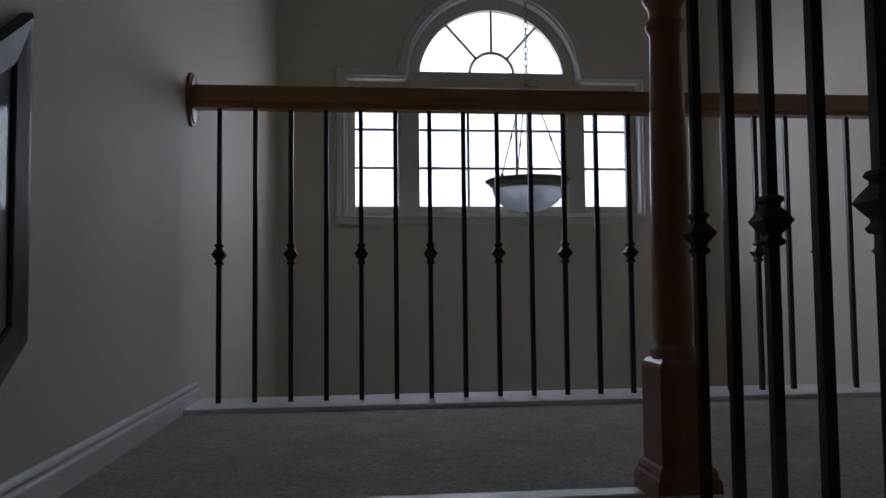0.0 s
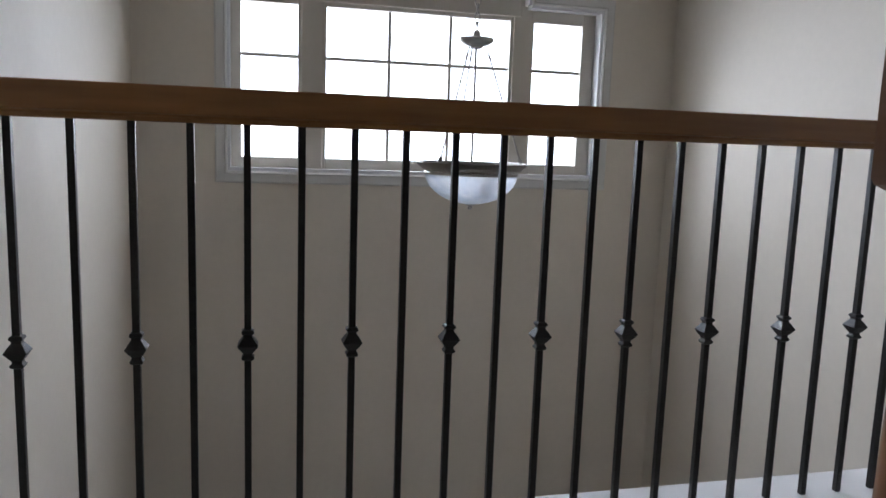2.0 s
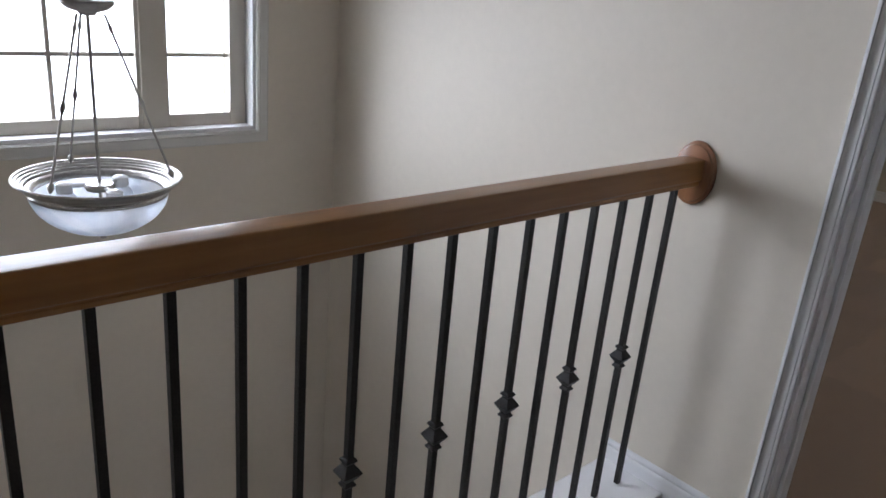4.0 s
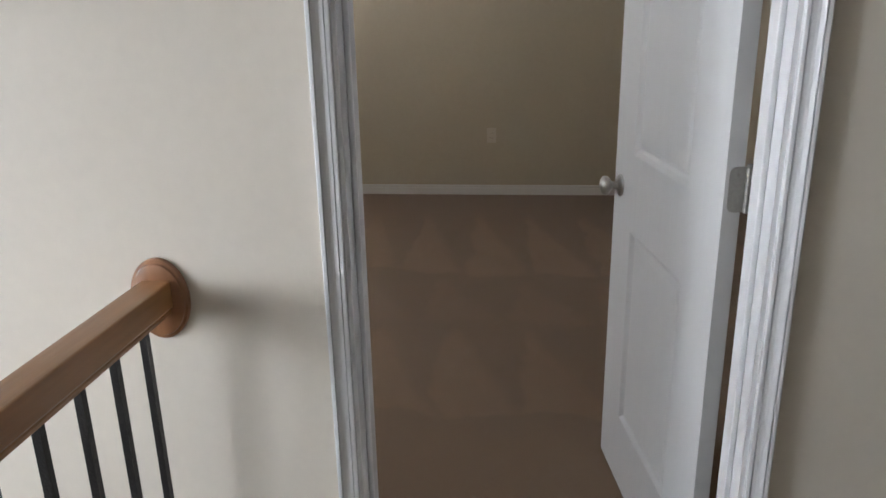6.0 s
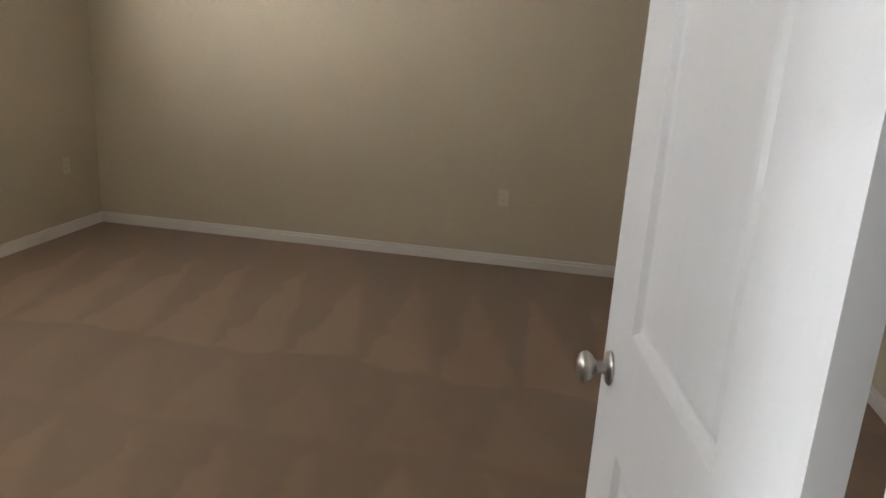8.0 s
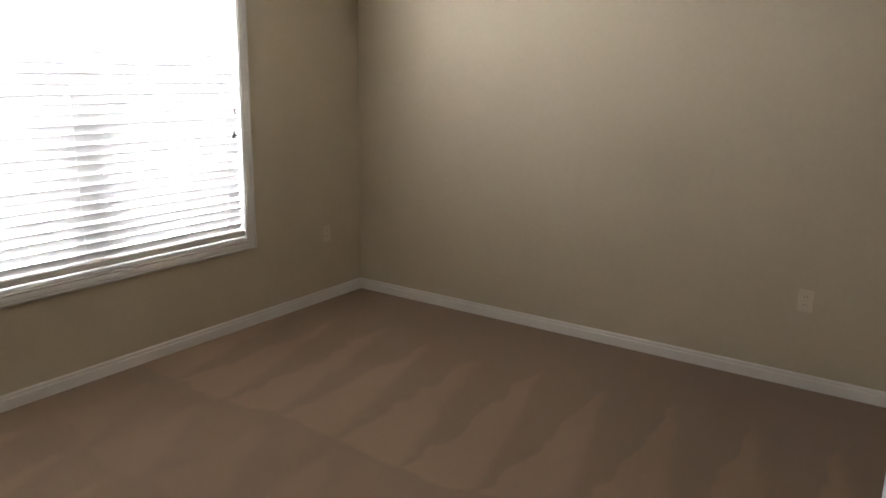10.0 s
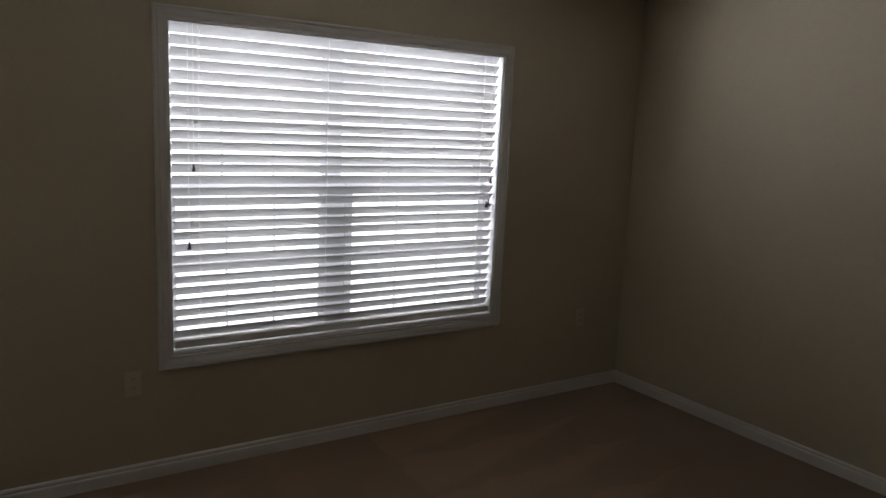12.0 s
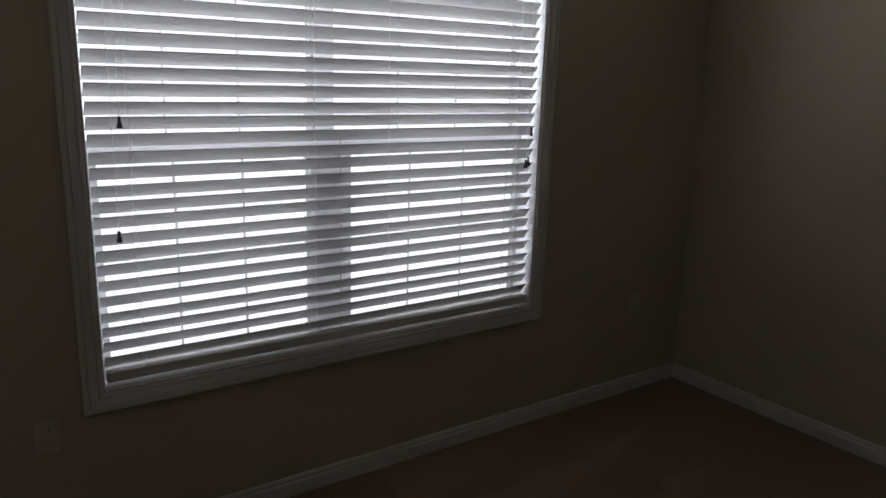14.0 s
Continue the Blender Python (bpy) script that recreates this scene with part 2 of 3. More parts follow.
def lathe(bm, profile, x, y, seg=32, caps=True):
    """profile: rows of radius and height, turned about the upright line through x, y."""
    loops = [[(x + r * math.cos(2 * math.pi * i / seg), y + r * math.sin(2 * math.pi * i / seg), z) for i in range(seg)] for r, z in profile]
    return rings(bm, loops, True, caps)


def squares(bm, profile, x, y, turn=0.0):
    """A stack of square sections: rows of half width and height."""
    loops = []
    for h, z in profile:
        loops.append([(x + h * 1.4142 * math.cos(turn + math.pi / 4 + i * math.pi / 2), y + h * 1.4142 * math.sin(turn + math.pi / 4 + i * math.pi / 2), z) for i in range(4)])
    return rings(bm, loops)


def tube(bm, pts, r, seg=8):
    loops = []
    for k, p in enumerate(pts):
        d = (Vector(pts[min(k + 1, len(pts) - 1)]) - Vector(pts[max(k - 1, 0)])).normalized()
        q = d.to_track_quat("Z", "Y")
        loops.append([Vector(p) + q @ Vector((r * math.cos(2 * math.pi * i / seg), r * math.sin(2 * math.pi * i / seg), 0)) for i in range(seg)])
    return rings(bm, loops)


def moulding(bm, path, profile, place, closed=False):
    """Sweeps a casing round an opening. path: rows of (s, z, ds, dz), the edge of the opening and the outward step of its mitre there;
    profile: rows of (distance from the edge, height above the wall); place: (s, z, v) to a point."""
    loops = [[place(s + u * ds, z + u * dz, v) for u, v in profile] for s, z, ds, dz in path]
    if closed:
        loops.append(loops[0])
    rows = []
    for k, lp in enumerate(loops):
        rows.append(rows[0] if closed and k == len(loops) - 1 else [bm.verts.new(p) for p in lp])
    n = len(profile)
    for a, b in zip(rows, rows[1:]):
        for i in range(n):
            j = (i + 1) % n
            bm.faces.new((a[i], a[j], b[j], b[i]))
    if not closed:
        bm.faces.new(rows[0])
        bm.faces.new(rows[-1])
    return bm


# widths across and heights above the wall of a colonial casing
WINDOW_CASING = [(0.0000, 0.0000), (0.0000, 0.0100), (0.0035, 0.0125), (0.0104, 0.0125), (0.0122, 0.0090), (0.0145, 0.0090), (0.0168, 0.0125), (0.0290, 0.0165), (0.0394, 0.0180), (0.0418, 0.0130), (0.0441, 0.0130), (0.0464, 0.0190), (0.0545, 0.0190), (0.0580, 0.0160), (0.0580, 0.0000)]
COLONIAL = [(0.0, 0.0), (0.0, 0.0115), (0.0016, 0.0135), (0.0068, 0.0140), (0.0074, 0.0095), (0.0086, 0.0095), (0.0094, 0.0140), (0.0125, 0.0138), (0.0165, 0.0142),
            (0.0210, 0.0158), (0.0250, 0.0186), (0.0272, 0.0205), (0.0280, 0.0150), (0.0293, 0.0150), (0.0300, 0.0215), (0.0355, 0.0218), (0.0378, 0.0200), (0.0380, 0.0)]
BASE_PROFILE = [(0.0, 0.0), (0.0, 0.013), (0.053, 0.013), (0.0565, 0.0126), (0.0595, 0.0114), (0.0618, 0.0096), (0.0628, 0.0072), (0.0665, 0.0070), (0.071, 0.0085), (0.076, 0.0082), (0.081, 0.0062), (0.0845, 0.0035), (0.086, 0.0)]


def baseboard(name, p, q, normal, z, label, height=1.0, paint=None):
    """A run of skirting from p to q (x, y) along a wall whose inward normal is given."""
    bm = bmesh.new()
    loops = [[(e[0] + normal[0] * v, e[1] + normal[1] * v, z + u * height) for u, v in BASE_PROFILE] for e in (p, q)]
    rings(bm, loops)
    return setting(name, bm, paint or TRIM, label)


# ---- plan ----
XL, W, W2, F = -0.085, 2.2136, 2.339, 6.718      # left wall, hall side and room side of the door wall, far bedroom wall
YF, YB, YR, YH = 1.57, 2.55, -2.3, -4.2          # foyer window wall, bedroom window wall, bedroom back, hall back
FZ, HZ, CZ, LZ = -0.012, -0.014, 2.428, -2.90    # bedroom carpet, hall carpet, ceiling, lower floor
DY0, DY1, DZ = -1.074, -0.362, 2.03              # doorway
WX0, WX1, WZ0, WZ1 = 3.905, 5.657, 0.547, 1.988  # bedroom window opening
AX, AZ, AR = 1.076, 1.412, 0.458                 # arch of the foyer window
OX0, OX1, OZ0 = 0.306, 1.865, 0.693              # foyer window opening
SY, RISE, RUN, SX = -0.985, 0.185, 0.255, 0.885    # stair head and steps

# ---- structure ----
bm = boxed(-200, 200, -200, 200, -3.4, -3.1)
setting("ground", bm, LAWN, "green lawn round the house")
bm = boxed(XL - 0.12, W2, -5.8, YF + 0.15, LZ - 0.2, LZ)
box(bm, W2, F + 0.12, YR - 0.12, YB + 0.15, LZ - 0.2, LZ)
setting("floor_lower", bm, LOWER_FLOOR, "unseen floor of the entrance hall, pale to bounce light up")

# it leans in slightly towards the window
plan = [(XL - 0.12, -5.8), (XL, -5.8), (XL, 0.12), (XL + 0.047, YF), (XL + 0.047, YF + 0.15), (XL - 0.12, YF + 0.15)]
bm = rings(bmesh.new(), [[(px, py, LZ) for px, py in plan], [(px, py, CZ) for px, py in plan]])
setting("wall_left", bm, PAINT, "beige painted wall beside the staircase")

bm = bmesh.new()
y0, y1 = YF, YF + 0.15
box(bm, XL, W + 0.06, y0, y1, LZ, OZ0)
box(bm, XL, OX0, y0, y1, OZ0, CZ)
box(bm, OX1, W + 0.06, y0, y1, OZ0, CZ)
box(bm, OX0, AX - AR, y0, y1, AZ, CZ)
box(bm, AX + AR, OX1, y0, y1, AZ, CZ)
arc = [(AX - AR * math.cos(math.pi * k / 36), AZ + AR * math.sin(math.pi * k / 36)) for k in range(37)]
for (xa, za), (xb, zb) in zip(arc, arc[1:]):
    rings(bm, [[(xa, y0, za), (xb, y0, zb), (xb, y0, CZ), (xa, y0, CZ)], [(xa, y1, za), (xb, y1, zb), (xb, y1, CZ), (xa, y1, CZ)]])
bmesh.ops.remove_doubles(bm, verts=bm.verts, dist=1e-5)
setting("wall_foyer_window", bm, PAINT, "beige painted foyer wall under a tall arched window")


def pierced(bm, xa, xb, ya, yb, z0, z1, h0, h1, d0, d1):
    """A wall along y with a doorway from h0 to h1 and from d0 to d1 in height."""
    box(bm, xa, xb, ya, h0, z0, z1)
    box(bm, xa, xb, h1, yb, z0, z1)
    box(bm, xa, xb, h0, h1, d1, z1)
    box(bm, xa, xb, h0, h1, z0, d0)
    return bm


XM = (W + W2) / 2
setting("wall_right", pierced(bmesh.new(), W, XM, YH - 1.5, YF, LZ, CZ, DY0 - 0.018, DY1 + 0.018, FZ - 0.05, DZ + 0.018), PAINT, "beige painted hall wall with a doorway")
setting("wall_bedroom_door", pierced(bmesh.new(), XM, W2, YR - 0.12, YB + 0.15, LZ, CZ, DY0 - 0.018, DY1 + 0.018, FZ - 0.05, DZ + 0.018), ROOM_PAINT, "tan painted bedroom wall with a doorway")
setting("wall_hall_back", boxed(XL, W, YH - 1.5, YH - 1.38, LZ, CZ), PAINT, "beige painted wall at the end of the hall")
setting("wall_stair_side", boxed(SX + 0.03, SX + 0.14, YH - 1.38, SY - 0.02, LZ, -0.30), PAINT, "beige painted wall under the stair guard")
# added out of view below the balcony, to throw light back into the foyer
setting("bounce_wall_under_hall", boxed(SX + 0.14, W, -0.09, 0.06, LZ, -0.30), PAINT, "unseen beige wall added under the balcony to bounce light back")
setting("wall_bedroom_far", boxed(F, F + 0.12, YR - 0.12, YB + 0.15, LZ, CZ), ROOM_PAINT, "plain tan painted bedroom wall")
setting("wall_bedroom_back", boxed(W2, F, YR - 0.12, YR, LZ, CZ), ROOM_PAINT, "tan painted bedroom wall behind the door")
bm = bmesh.new()
box(bm, W2, WX0, YB, YB + 0.15, LZ, CZ)
box(bm, WX1, F, YB, YB + 0.15, LZ, CZ)
box(bm, WX0, WX1, YB, YB + 0.15, LZ, WZ0)
box(bm, WX0, WX1, YB, YB + 0.15, WZ1, CZ)
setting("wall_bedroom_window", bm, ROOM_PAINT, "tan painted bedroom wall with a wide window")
bm = boxed(XL - 0.12, W2, -5.8, YF + 0.15, CZ, CZ + 0.15)
box(bm, W2, F + 0.12, YR - 0.12, YB + 0.15, CZ, CZ + 0.15)
box(bm, XM, W2, YF + 0.15, YB + 0.15, CZ, CZ + 0.15)
setting("ceiling", bm, CEILING, "white painted ceiling")

bm = boxed(SX + 0.03, XM, YH - 1.38, -0.103, -0.30, HZ)
box(bm, XL, SX + 0.03, SY + 0.0105, -0.103, -0.30, HZ)
setting("floor_hall", bm, HALL_CARPET, "greyish tan carpet of the upstairs hall")
setting("floor_bedroom", boxed(XM, F, YR, YB, -0.30, FZ), BEDROOM_CARPET, "tan cut-pile carpet with vacuum tracks")

# ---- balcony edge ----
bm = boxed(XL, W, -0.103, 0.103, -0.024, 0.0, bevel=0.004)
setting("trim_balcony_board", bm, TRIM, "white painted board under the balcony balusters")
bm = boxed(XL, W, -0.09, 0.083, -0.30, -0.0265)
setting("trim_balcony_fascia", bm, TRIM, "white painted fascia below the balcony edge")

# ---- skirting ----
baseboard("baseboard", (XL, SY - 0.25), (XL, 0.10), (1, 0), HZ, "white moulded skirting along the hall wall", 0.75)
baseboard("baseboard", (W, 0.10), (W, DY1 + 0.050), (-1, 0), HZ, "white moulded skirting beside the doorway", 0.87)
baseboard("baseboard", (W, DY0 - 0.050), (W, YH - 1.38), (-1, 0), HZ, "white moulded skirting along the hall wall", 0.87)
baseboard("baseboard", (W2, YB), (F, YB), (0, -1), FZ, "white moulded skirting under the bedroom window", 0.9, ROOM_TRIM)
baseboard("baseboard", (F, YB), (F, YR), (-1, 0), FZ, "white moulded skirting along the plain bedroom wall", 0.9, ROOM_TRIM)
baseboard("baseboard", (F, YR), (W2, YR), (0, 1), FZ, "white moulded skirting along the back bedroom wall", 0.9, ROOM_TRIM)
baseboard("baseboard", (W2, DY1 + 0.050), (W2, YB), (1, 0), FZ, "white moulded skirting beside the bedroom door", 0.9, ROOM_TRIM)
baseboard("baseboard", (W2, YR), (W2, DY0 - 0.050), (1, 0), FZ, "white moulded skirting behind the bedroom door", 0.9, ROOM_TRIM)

# ---- doorway: jambs, stops, casings ----
bm = bmesh.new()
box(bm, W - 0.001, W2 + 0.001, DY1, DY1 + 0.018, HZ, DZ)
box(bm, W - 0.001, W2 + 0.001, DY0 - 0.018, DY0, HZ, DZ)
box(bm, W - 0.001, W2 + 0.001, DY0 - 0.018, DY1 + 0.018, DZ, DZ + 0.018)
frame_1 = setting("door_frame_1", bm, TRIM, "white painted door jamb")
bm = bmesh.new()
box(bm, W + 0.045, W2 - 0.040, DY1 - 0.011, DY1, FZ, DZ, bevel=0.003)
box(bm, W + 0.045, W2 - 0.040, DY0, DY0 + 0.011, FZ, DZ, bevel=0.003)
box(bm, W + 0.045, W2 - 0.040, DY0 + 0.011, DY1 - 0.011, DZ - 0.011, DZ, bevel=0.003)
part("door_stop", bm, TRIM, frame_1)
part("strike_plate", boxed(W2 - 0.032, W2 - 0.006, DY1 - 0.0016, DY1 + 0.001, 0.875, 0.935, bevel=0.0006, seg=1), NICKEL, frame_1, "nickel strike plate")
r = 0.008
door_path = [(DY0 - r, FZ, -1, 0), (DY0 - r, DZ + r, -1, 1), (DY1 + r, DZ + r, 1, 1), (DY1 + r, FZ, 1, 0)]
setting("trim_door_casing", moulding(bmesh.new(), door_path, COLONIAL, lambda s, z, v: (W - v, s, z)), TRIM, "white colonial casing round the doorway")
setting("trim_door_casing", moulding(bmesh.new(), door_path, COLONIAL, lambda s, z, v: (W2 + v, s, z)), TRIM, "white colonial casing on the bedroom side")


# ---- bedroom door, standing open ----
def bedroom_door():
    """Leaf in its own axes: x along the leaf from the hinge, y through it (0 is the hall face), z up."""
    wide, thick, tall = 0.747, 0.035, 2.02
    door = tagged(new("door_1"), "white two-panel door standing open into the bedroom", "door", kind="structure")
    bm = bmesh.new()
    panels = [(0.180, 0.575, 0.222, 0.799), (0.180, 0.575, 1.010, 1.905)]
    xs = [0.0, 0.180, 0.575, wide]
    zs = [0.008, 0.222, 0.799, 1.010, 1.905, tall]
    for i in range(3):
        for k in range(5):
            if i == 1 and k in (1, 3):
                continue
            box(bm, xs[i], xs[i + 1], -thick, 0, zs[k], zs[k + 1])
    bmesh.ops.remove_doubles(bm, verts=bm.verts, dist=1e-5)
    leaf = part("leaf", bm, DOOR_PAINT, door)
    for x0, x1, z0, z1 in panels:
        bm = bmesh.new()
        for side in (0, 1):
            def pt(u, v, s=side):
                return v if s == 0 else -thick - v
            steps = [(0.0, 0.0), (0.003, -0.0015), (0.012, -0.0090), (0.017, -0.0105), (0.022, -0.0105), (0.034, -0.0060), (0.044, -0.0050)]
            loops = [[(x0 + u, pt(u, v), z0 + u), (x1 - u, pt(u, v), z0 + u), (x1 - u, pt(u, v), z1 - u), (x0 + u, pt(u, v), z1 - u)] for u, v in steps]
            rows = [[bm.verts.new(p) for p in lp] for lp in loops]
            for a, b in zip(rows, rows[1:]):
                for i in range(4):
                    j = (i + 1) % 4
                    bm.faces.new((a[i], a[j], b[j], b[i]))
            bm.faces.new(rows[-1])
        part("panel", bm, DOOR_PAINT, door, "moulded raised panel")
    for side in (0, 1):
        bm = bmesh.new()
        prof = [(0.031, 0.0), (0.031, 0.004), (0.027, 0.008), (0.014, 0.010), (0.011, 0.014), (0.011, 0.026), (0.016, 0.031), (0.024, 0.036),
                (0.0275, 0.043), (0.027, 0.050), (0.022, 0.056), (0.012, 0.0595), (0.001, 0.060)]
        lathe(bm, prof, 0, 0, 28)
        turn = Matrix.Rotation(radians(-90 if side == 0 else 90), 4, "X")
        bmesh.ops.transform(bm, verts=bm.verts, matrix=Matrix.Translation((wide - 0.062, 0 if side == 0 else -thick, 0.905)) @ turn)
        part("knob", bm, BRONZE, door, "round satin nickel knob", smooth=True)
    part("latch_plate", boxed(wide - 0.001, wide + 0.0012, -0.030, -0.005, 0.877, 0.933), NICKEL, door, "nickel latch plate")
    for zc in (0.285, 1.050, 1.80):
        bm = bmesh.new()
        # plate let into the hinge edge, with round corners
        pts = []
        for cx, cz, a0 in ((-0.0135, 0.0305, 90), (-0.0135, -0.0305, 180)):
            for k in range(6):
                a = radians(a0 + 18 * k)
                pts.append((cx + 0.0 + 0.014 * math.cos(a), cz + 0.014 * math.sin(a)))
        pts = [(0.006, 0.0445)] + pts + [(0.006, -0.0445)]
        rings(bm, [[(-0.0012, -0.033 - p[0] - 0.002, zc + p[1]) for p in pts], [(0.0004, -0.033 - p[0] - 0.002, zc + p[1]) for p in pts]])
        hinge = part("hinge", bm, NICKEL, door, "satin nickel butt hinge")
        bm = bmesh.new()
        for k in range(5):
            z0 = zc - 0.0445 + k * 0.0178
            lathe(bm, [(0.0052, z0), (0.0062, z0 + 0.0006), (0.0062, z0 + 0.0168), (0.0052, z0 + 0.0174)], -0.006, -0.043, 14)
        lathe(bm, [(0.004, zc + 0.0445), (0.0066, zc + 0.046), (0.005, zc + 0.050), (0.001, zc + 0.051)], -0.006, -0.043, 14)
        part("knuckle", bm, NICKEL, hinge, smooth=True)
        bm = bmesh.new()
        for dz, dy in ((0.030, -0.024), (0.0, -0.017), (-0.030, -0.024)):
            c = [(-0.0013, dy + 0.0035 * math.cos(k * math.pi / 5), zc + dz + 0.0035 * math.sin(k * math.pi / 5)) for k in range(10)]
            rings(bm, [c, [(-0.0019, q[1], q[2]) for q in c]])
        part("screws", bm, BRONZE, hinge)
        part("jamb_plate", boxed(-0.037, -0.006, -0.0462, -0.0448, zc - 0.0445, zc + 0.0445), NICKEL, hinge)
    door.matrix_world = pose(2.412, -1.048, FZ, 0, 0, math.degrees(math.atan2(0.109, 0.739)))
    return door


bedroom_door()


# ---- foyer window ----
def foyer_window():
    win = tagged(new("window_1"), "arched three-part window with white casing and almond sashes", "window", kind="structure")
    # casing: flat board with a raised inner bead, following the arch
    prof = [(0.0, 0.0), (0.0, 0.012), (0.007, 0.016), (0.012, 0.012), (0.040, 0.012), (0.045, 0.010), (0.047, 0.0)]
    path = [(OX0, OZ0, -1, -1), (OX0, AZ, -1, 1), (AX - AR - 0.001, AZ, -0.95, 1)]
    path += [(AX - AR * math.cos(a), AZ + AR * math.sin(a), -math.cos(a), math.sin(a)) for a in [math.pi * k / 32 for k in range(4, 29)]]
    path += [(AX + AR + 0.001, AZ, 0.95, 1), (OX1, AZ, 1, 1), (OX1, OZ0, 1, -1)]
    part("casing", moulding(bmesh.new(), path, prof, lambda s, z, v: (s, YF - v, z), closed=True), CASING_PAINT, win, "off-white painted casing")
    # reveal lining
    bm = bmesh.new()
    box(bm, OX0, OX0 + 0.012, YF, YF + 0.12, OZ0, AZ)
    box(bm, OX1 - 0.012, OX1, YF, YF + 0.12, OZ0, AZ)
    box(bm, OX0 + 0.012, OX1 - 0.012, YF - 0.004, YF + 0.12, OZ0, OZ0 + 0.014)
    box(bm, OX0 + 0.012, AX - AR, YF, YF + 0.12, AZ - 0.012, AZ)
    box(bm, AX + AR, OX1 - 0.012, YF, YF + 0.12, AZ - 0.012, AZ)
    arc_in = [(AX - (AR - 0.012) * math.cos(math.pi * k / 32), AZ + (AR - 0.012) * math.sin(math.pi * k / 32)) for k in range(33)]
    arc_out = [(AX - AR * math.cos(math.pi * k / 32), AZ + AR * math.sin(math.pi * k / 32)) for k in range(33)]
    for k in range(32):
        a, b, c, d = arc_in[k], arc_in[k + 1], arc_out[k + 1], arc_out[k]
        rings(bm, [[(q[0], YF, q[1]) for q in (a, b, c, d)], [(q[0], YF + 0.12, q[1]) for q in (a, b, c, d)]])
    part("reveal", bm, TRIM, win, "white painted reveal")
    # posts and transom between the three lights and the fanlight
    bm = bmesh.new()
    box(bm, 0.589, 0.676, YF + 0.049, YF + 0.109, OZ0 + 0.014, 1.461, bevel=0.003)
    box(bm, 1.476, 1.558, YF + 0.049, YF + 0.109, OZ0 + 0.014, 1.461, bevel=0.003)
    part("post", bm, VINYL, win)
    part("transom", boxed(AX - 0.432, AX + 0.432, YF + 0.044, YF + 0.109, 1.368, 1.457, bevel=0.004), VINYL, win)
    g = YF + 0.074
    for x0, x1, cols in ((0.357, 0.577, 1), (0.689, 1.463, 3), (1.570, 1.793, 1)):
        z0, z1 = 0.749, 1.352
        e = 0.020 if cols == 1 else 0.014
        lo = OX0 + 0.012 if x0 < 0.5 else x0 - e
        hi = OX1 - 0.012 if x1 > 1.7 else x1 + e
        bm = bmesh.new()
        yb0, yb1 = g - 0.018, g + 0.018
        box(bm, lo, x0, yb0, yb1, OZ0 + 0.014, AZ - 0.012, bevel=0.002)
        box(bm, x1, hi, yb0, yb1, OZ0 + 0.014, AZ - 0.012, bevel=0.002)
        box(bm, x0, x1, yb0, yb1, OZ0 + 0.014, z0, bevel=0.002)
        box(bm, x0, x1, yb0, yb1, z1, AZ - 0.012, bevel=0.002)
        sash = part("sash", bm, VINYL, win)
        part("pane", boxed(x0 - 0.004, x1 + 0.004, g + 0.002, g + 0.006, z0 - 0.004, z1 + 0.004), GLASS, sash).visible_shadow = False
        for k in (1, 2):
            z = z0 + (z1 - z0) * k / 3
            part("muntin", boxed(x0, x1, g - 0.008, g + 0.0015, z - 0.0075, z + 0.0075, bevel=0.003, seg=1), VINYL, sash)
        for k in range(1, cols):
            x = x0 + (x1 - x0) * k / cols
            part("muntin", boxed(x - 0.0075, x + 0.0075, g - 0.0075, g + 0.0018, z0, z1, bevel=0.003, seg=1), VINYL, sash)
    # fanlight
    bm = bmesh.new()
    fr, zc = 0.386, 1.408

    def fan_ring(ra, rb, z, ya, yb, seg=40):
        q = []
        for k in range(seg + 1):
            a = math.pi * k / seg
            q.append([(AX - r_ * math.cos(a), y_, z + r_ * math.sin(a)) for r_, y_ in ((ra, ya), (rb, ya), (rb, yb), (ra, yb))])
        return q
    rings(bm, fan_ring(fr, AR - 0.004, zc, g - 0.02, g + 0.018))
    fan = part("fanlight", bm, VINYL, win)
    bm = bmesh.new()
    rings(bm, fan_ring(0.110, 0.125, 1.451, g - 0.008, g + 0.0015, 24))
    part("muntin", bm, VINYL, fan)
    for a in (48, 90, 132):
        ca, sa = math.cos(radians(a)), math.sin(radians(a))
        bm = bmesh.new()
        box(bm, 0.118, 0.372, -0.0075, 0.0018, -0.0065, 0.0065)
        bmesh.ops.transform(bm, verts=bm.verts, matrix=Matrix.Translation((AX, g, 1.445)) @ Matrix.Rotation(-radians(a), 4, "Y"))
        part("muntin", bm, VINYL, fan)
    bm = bmesh.new()
    front = [(AX - (fr + 0.004) * math.cos(math.pi * k / 40), g + 0.002, zc + (fr + 0.004) * math.sin(math.pi * k / 40)) for k in range(41)]
    rings(bm, [front, [(q[0], g + 0.006, q[2]) for q in front]])
    part("pane", bm, GLASS, fan).visible_shadow = False
    return win


foyer_window()


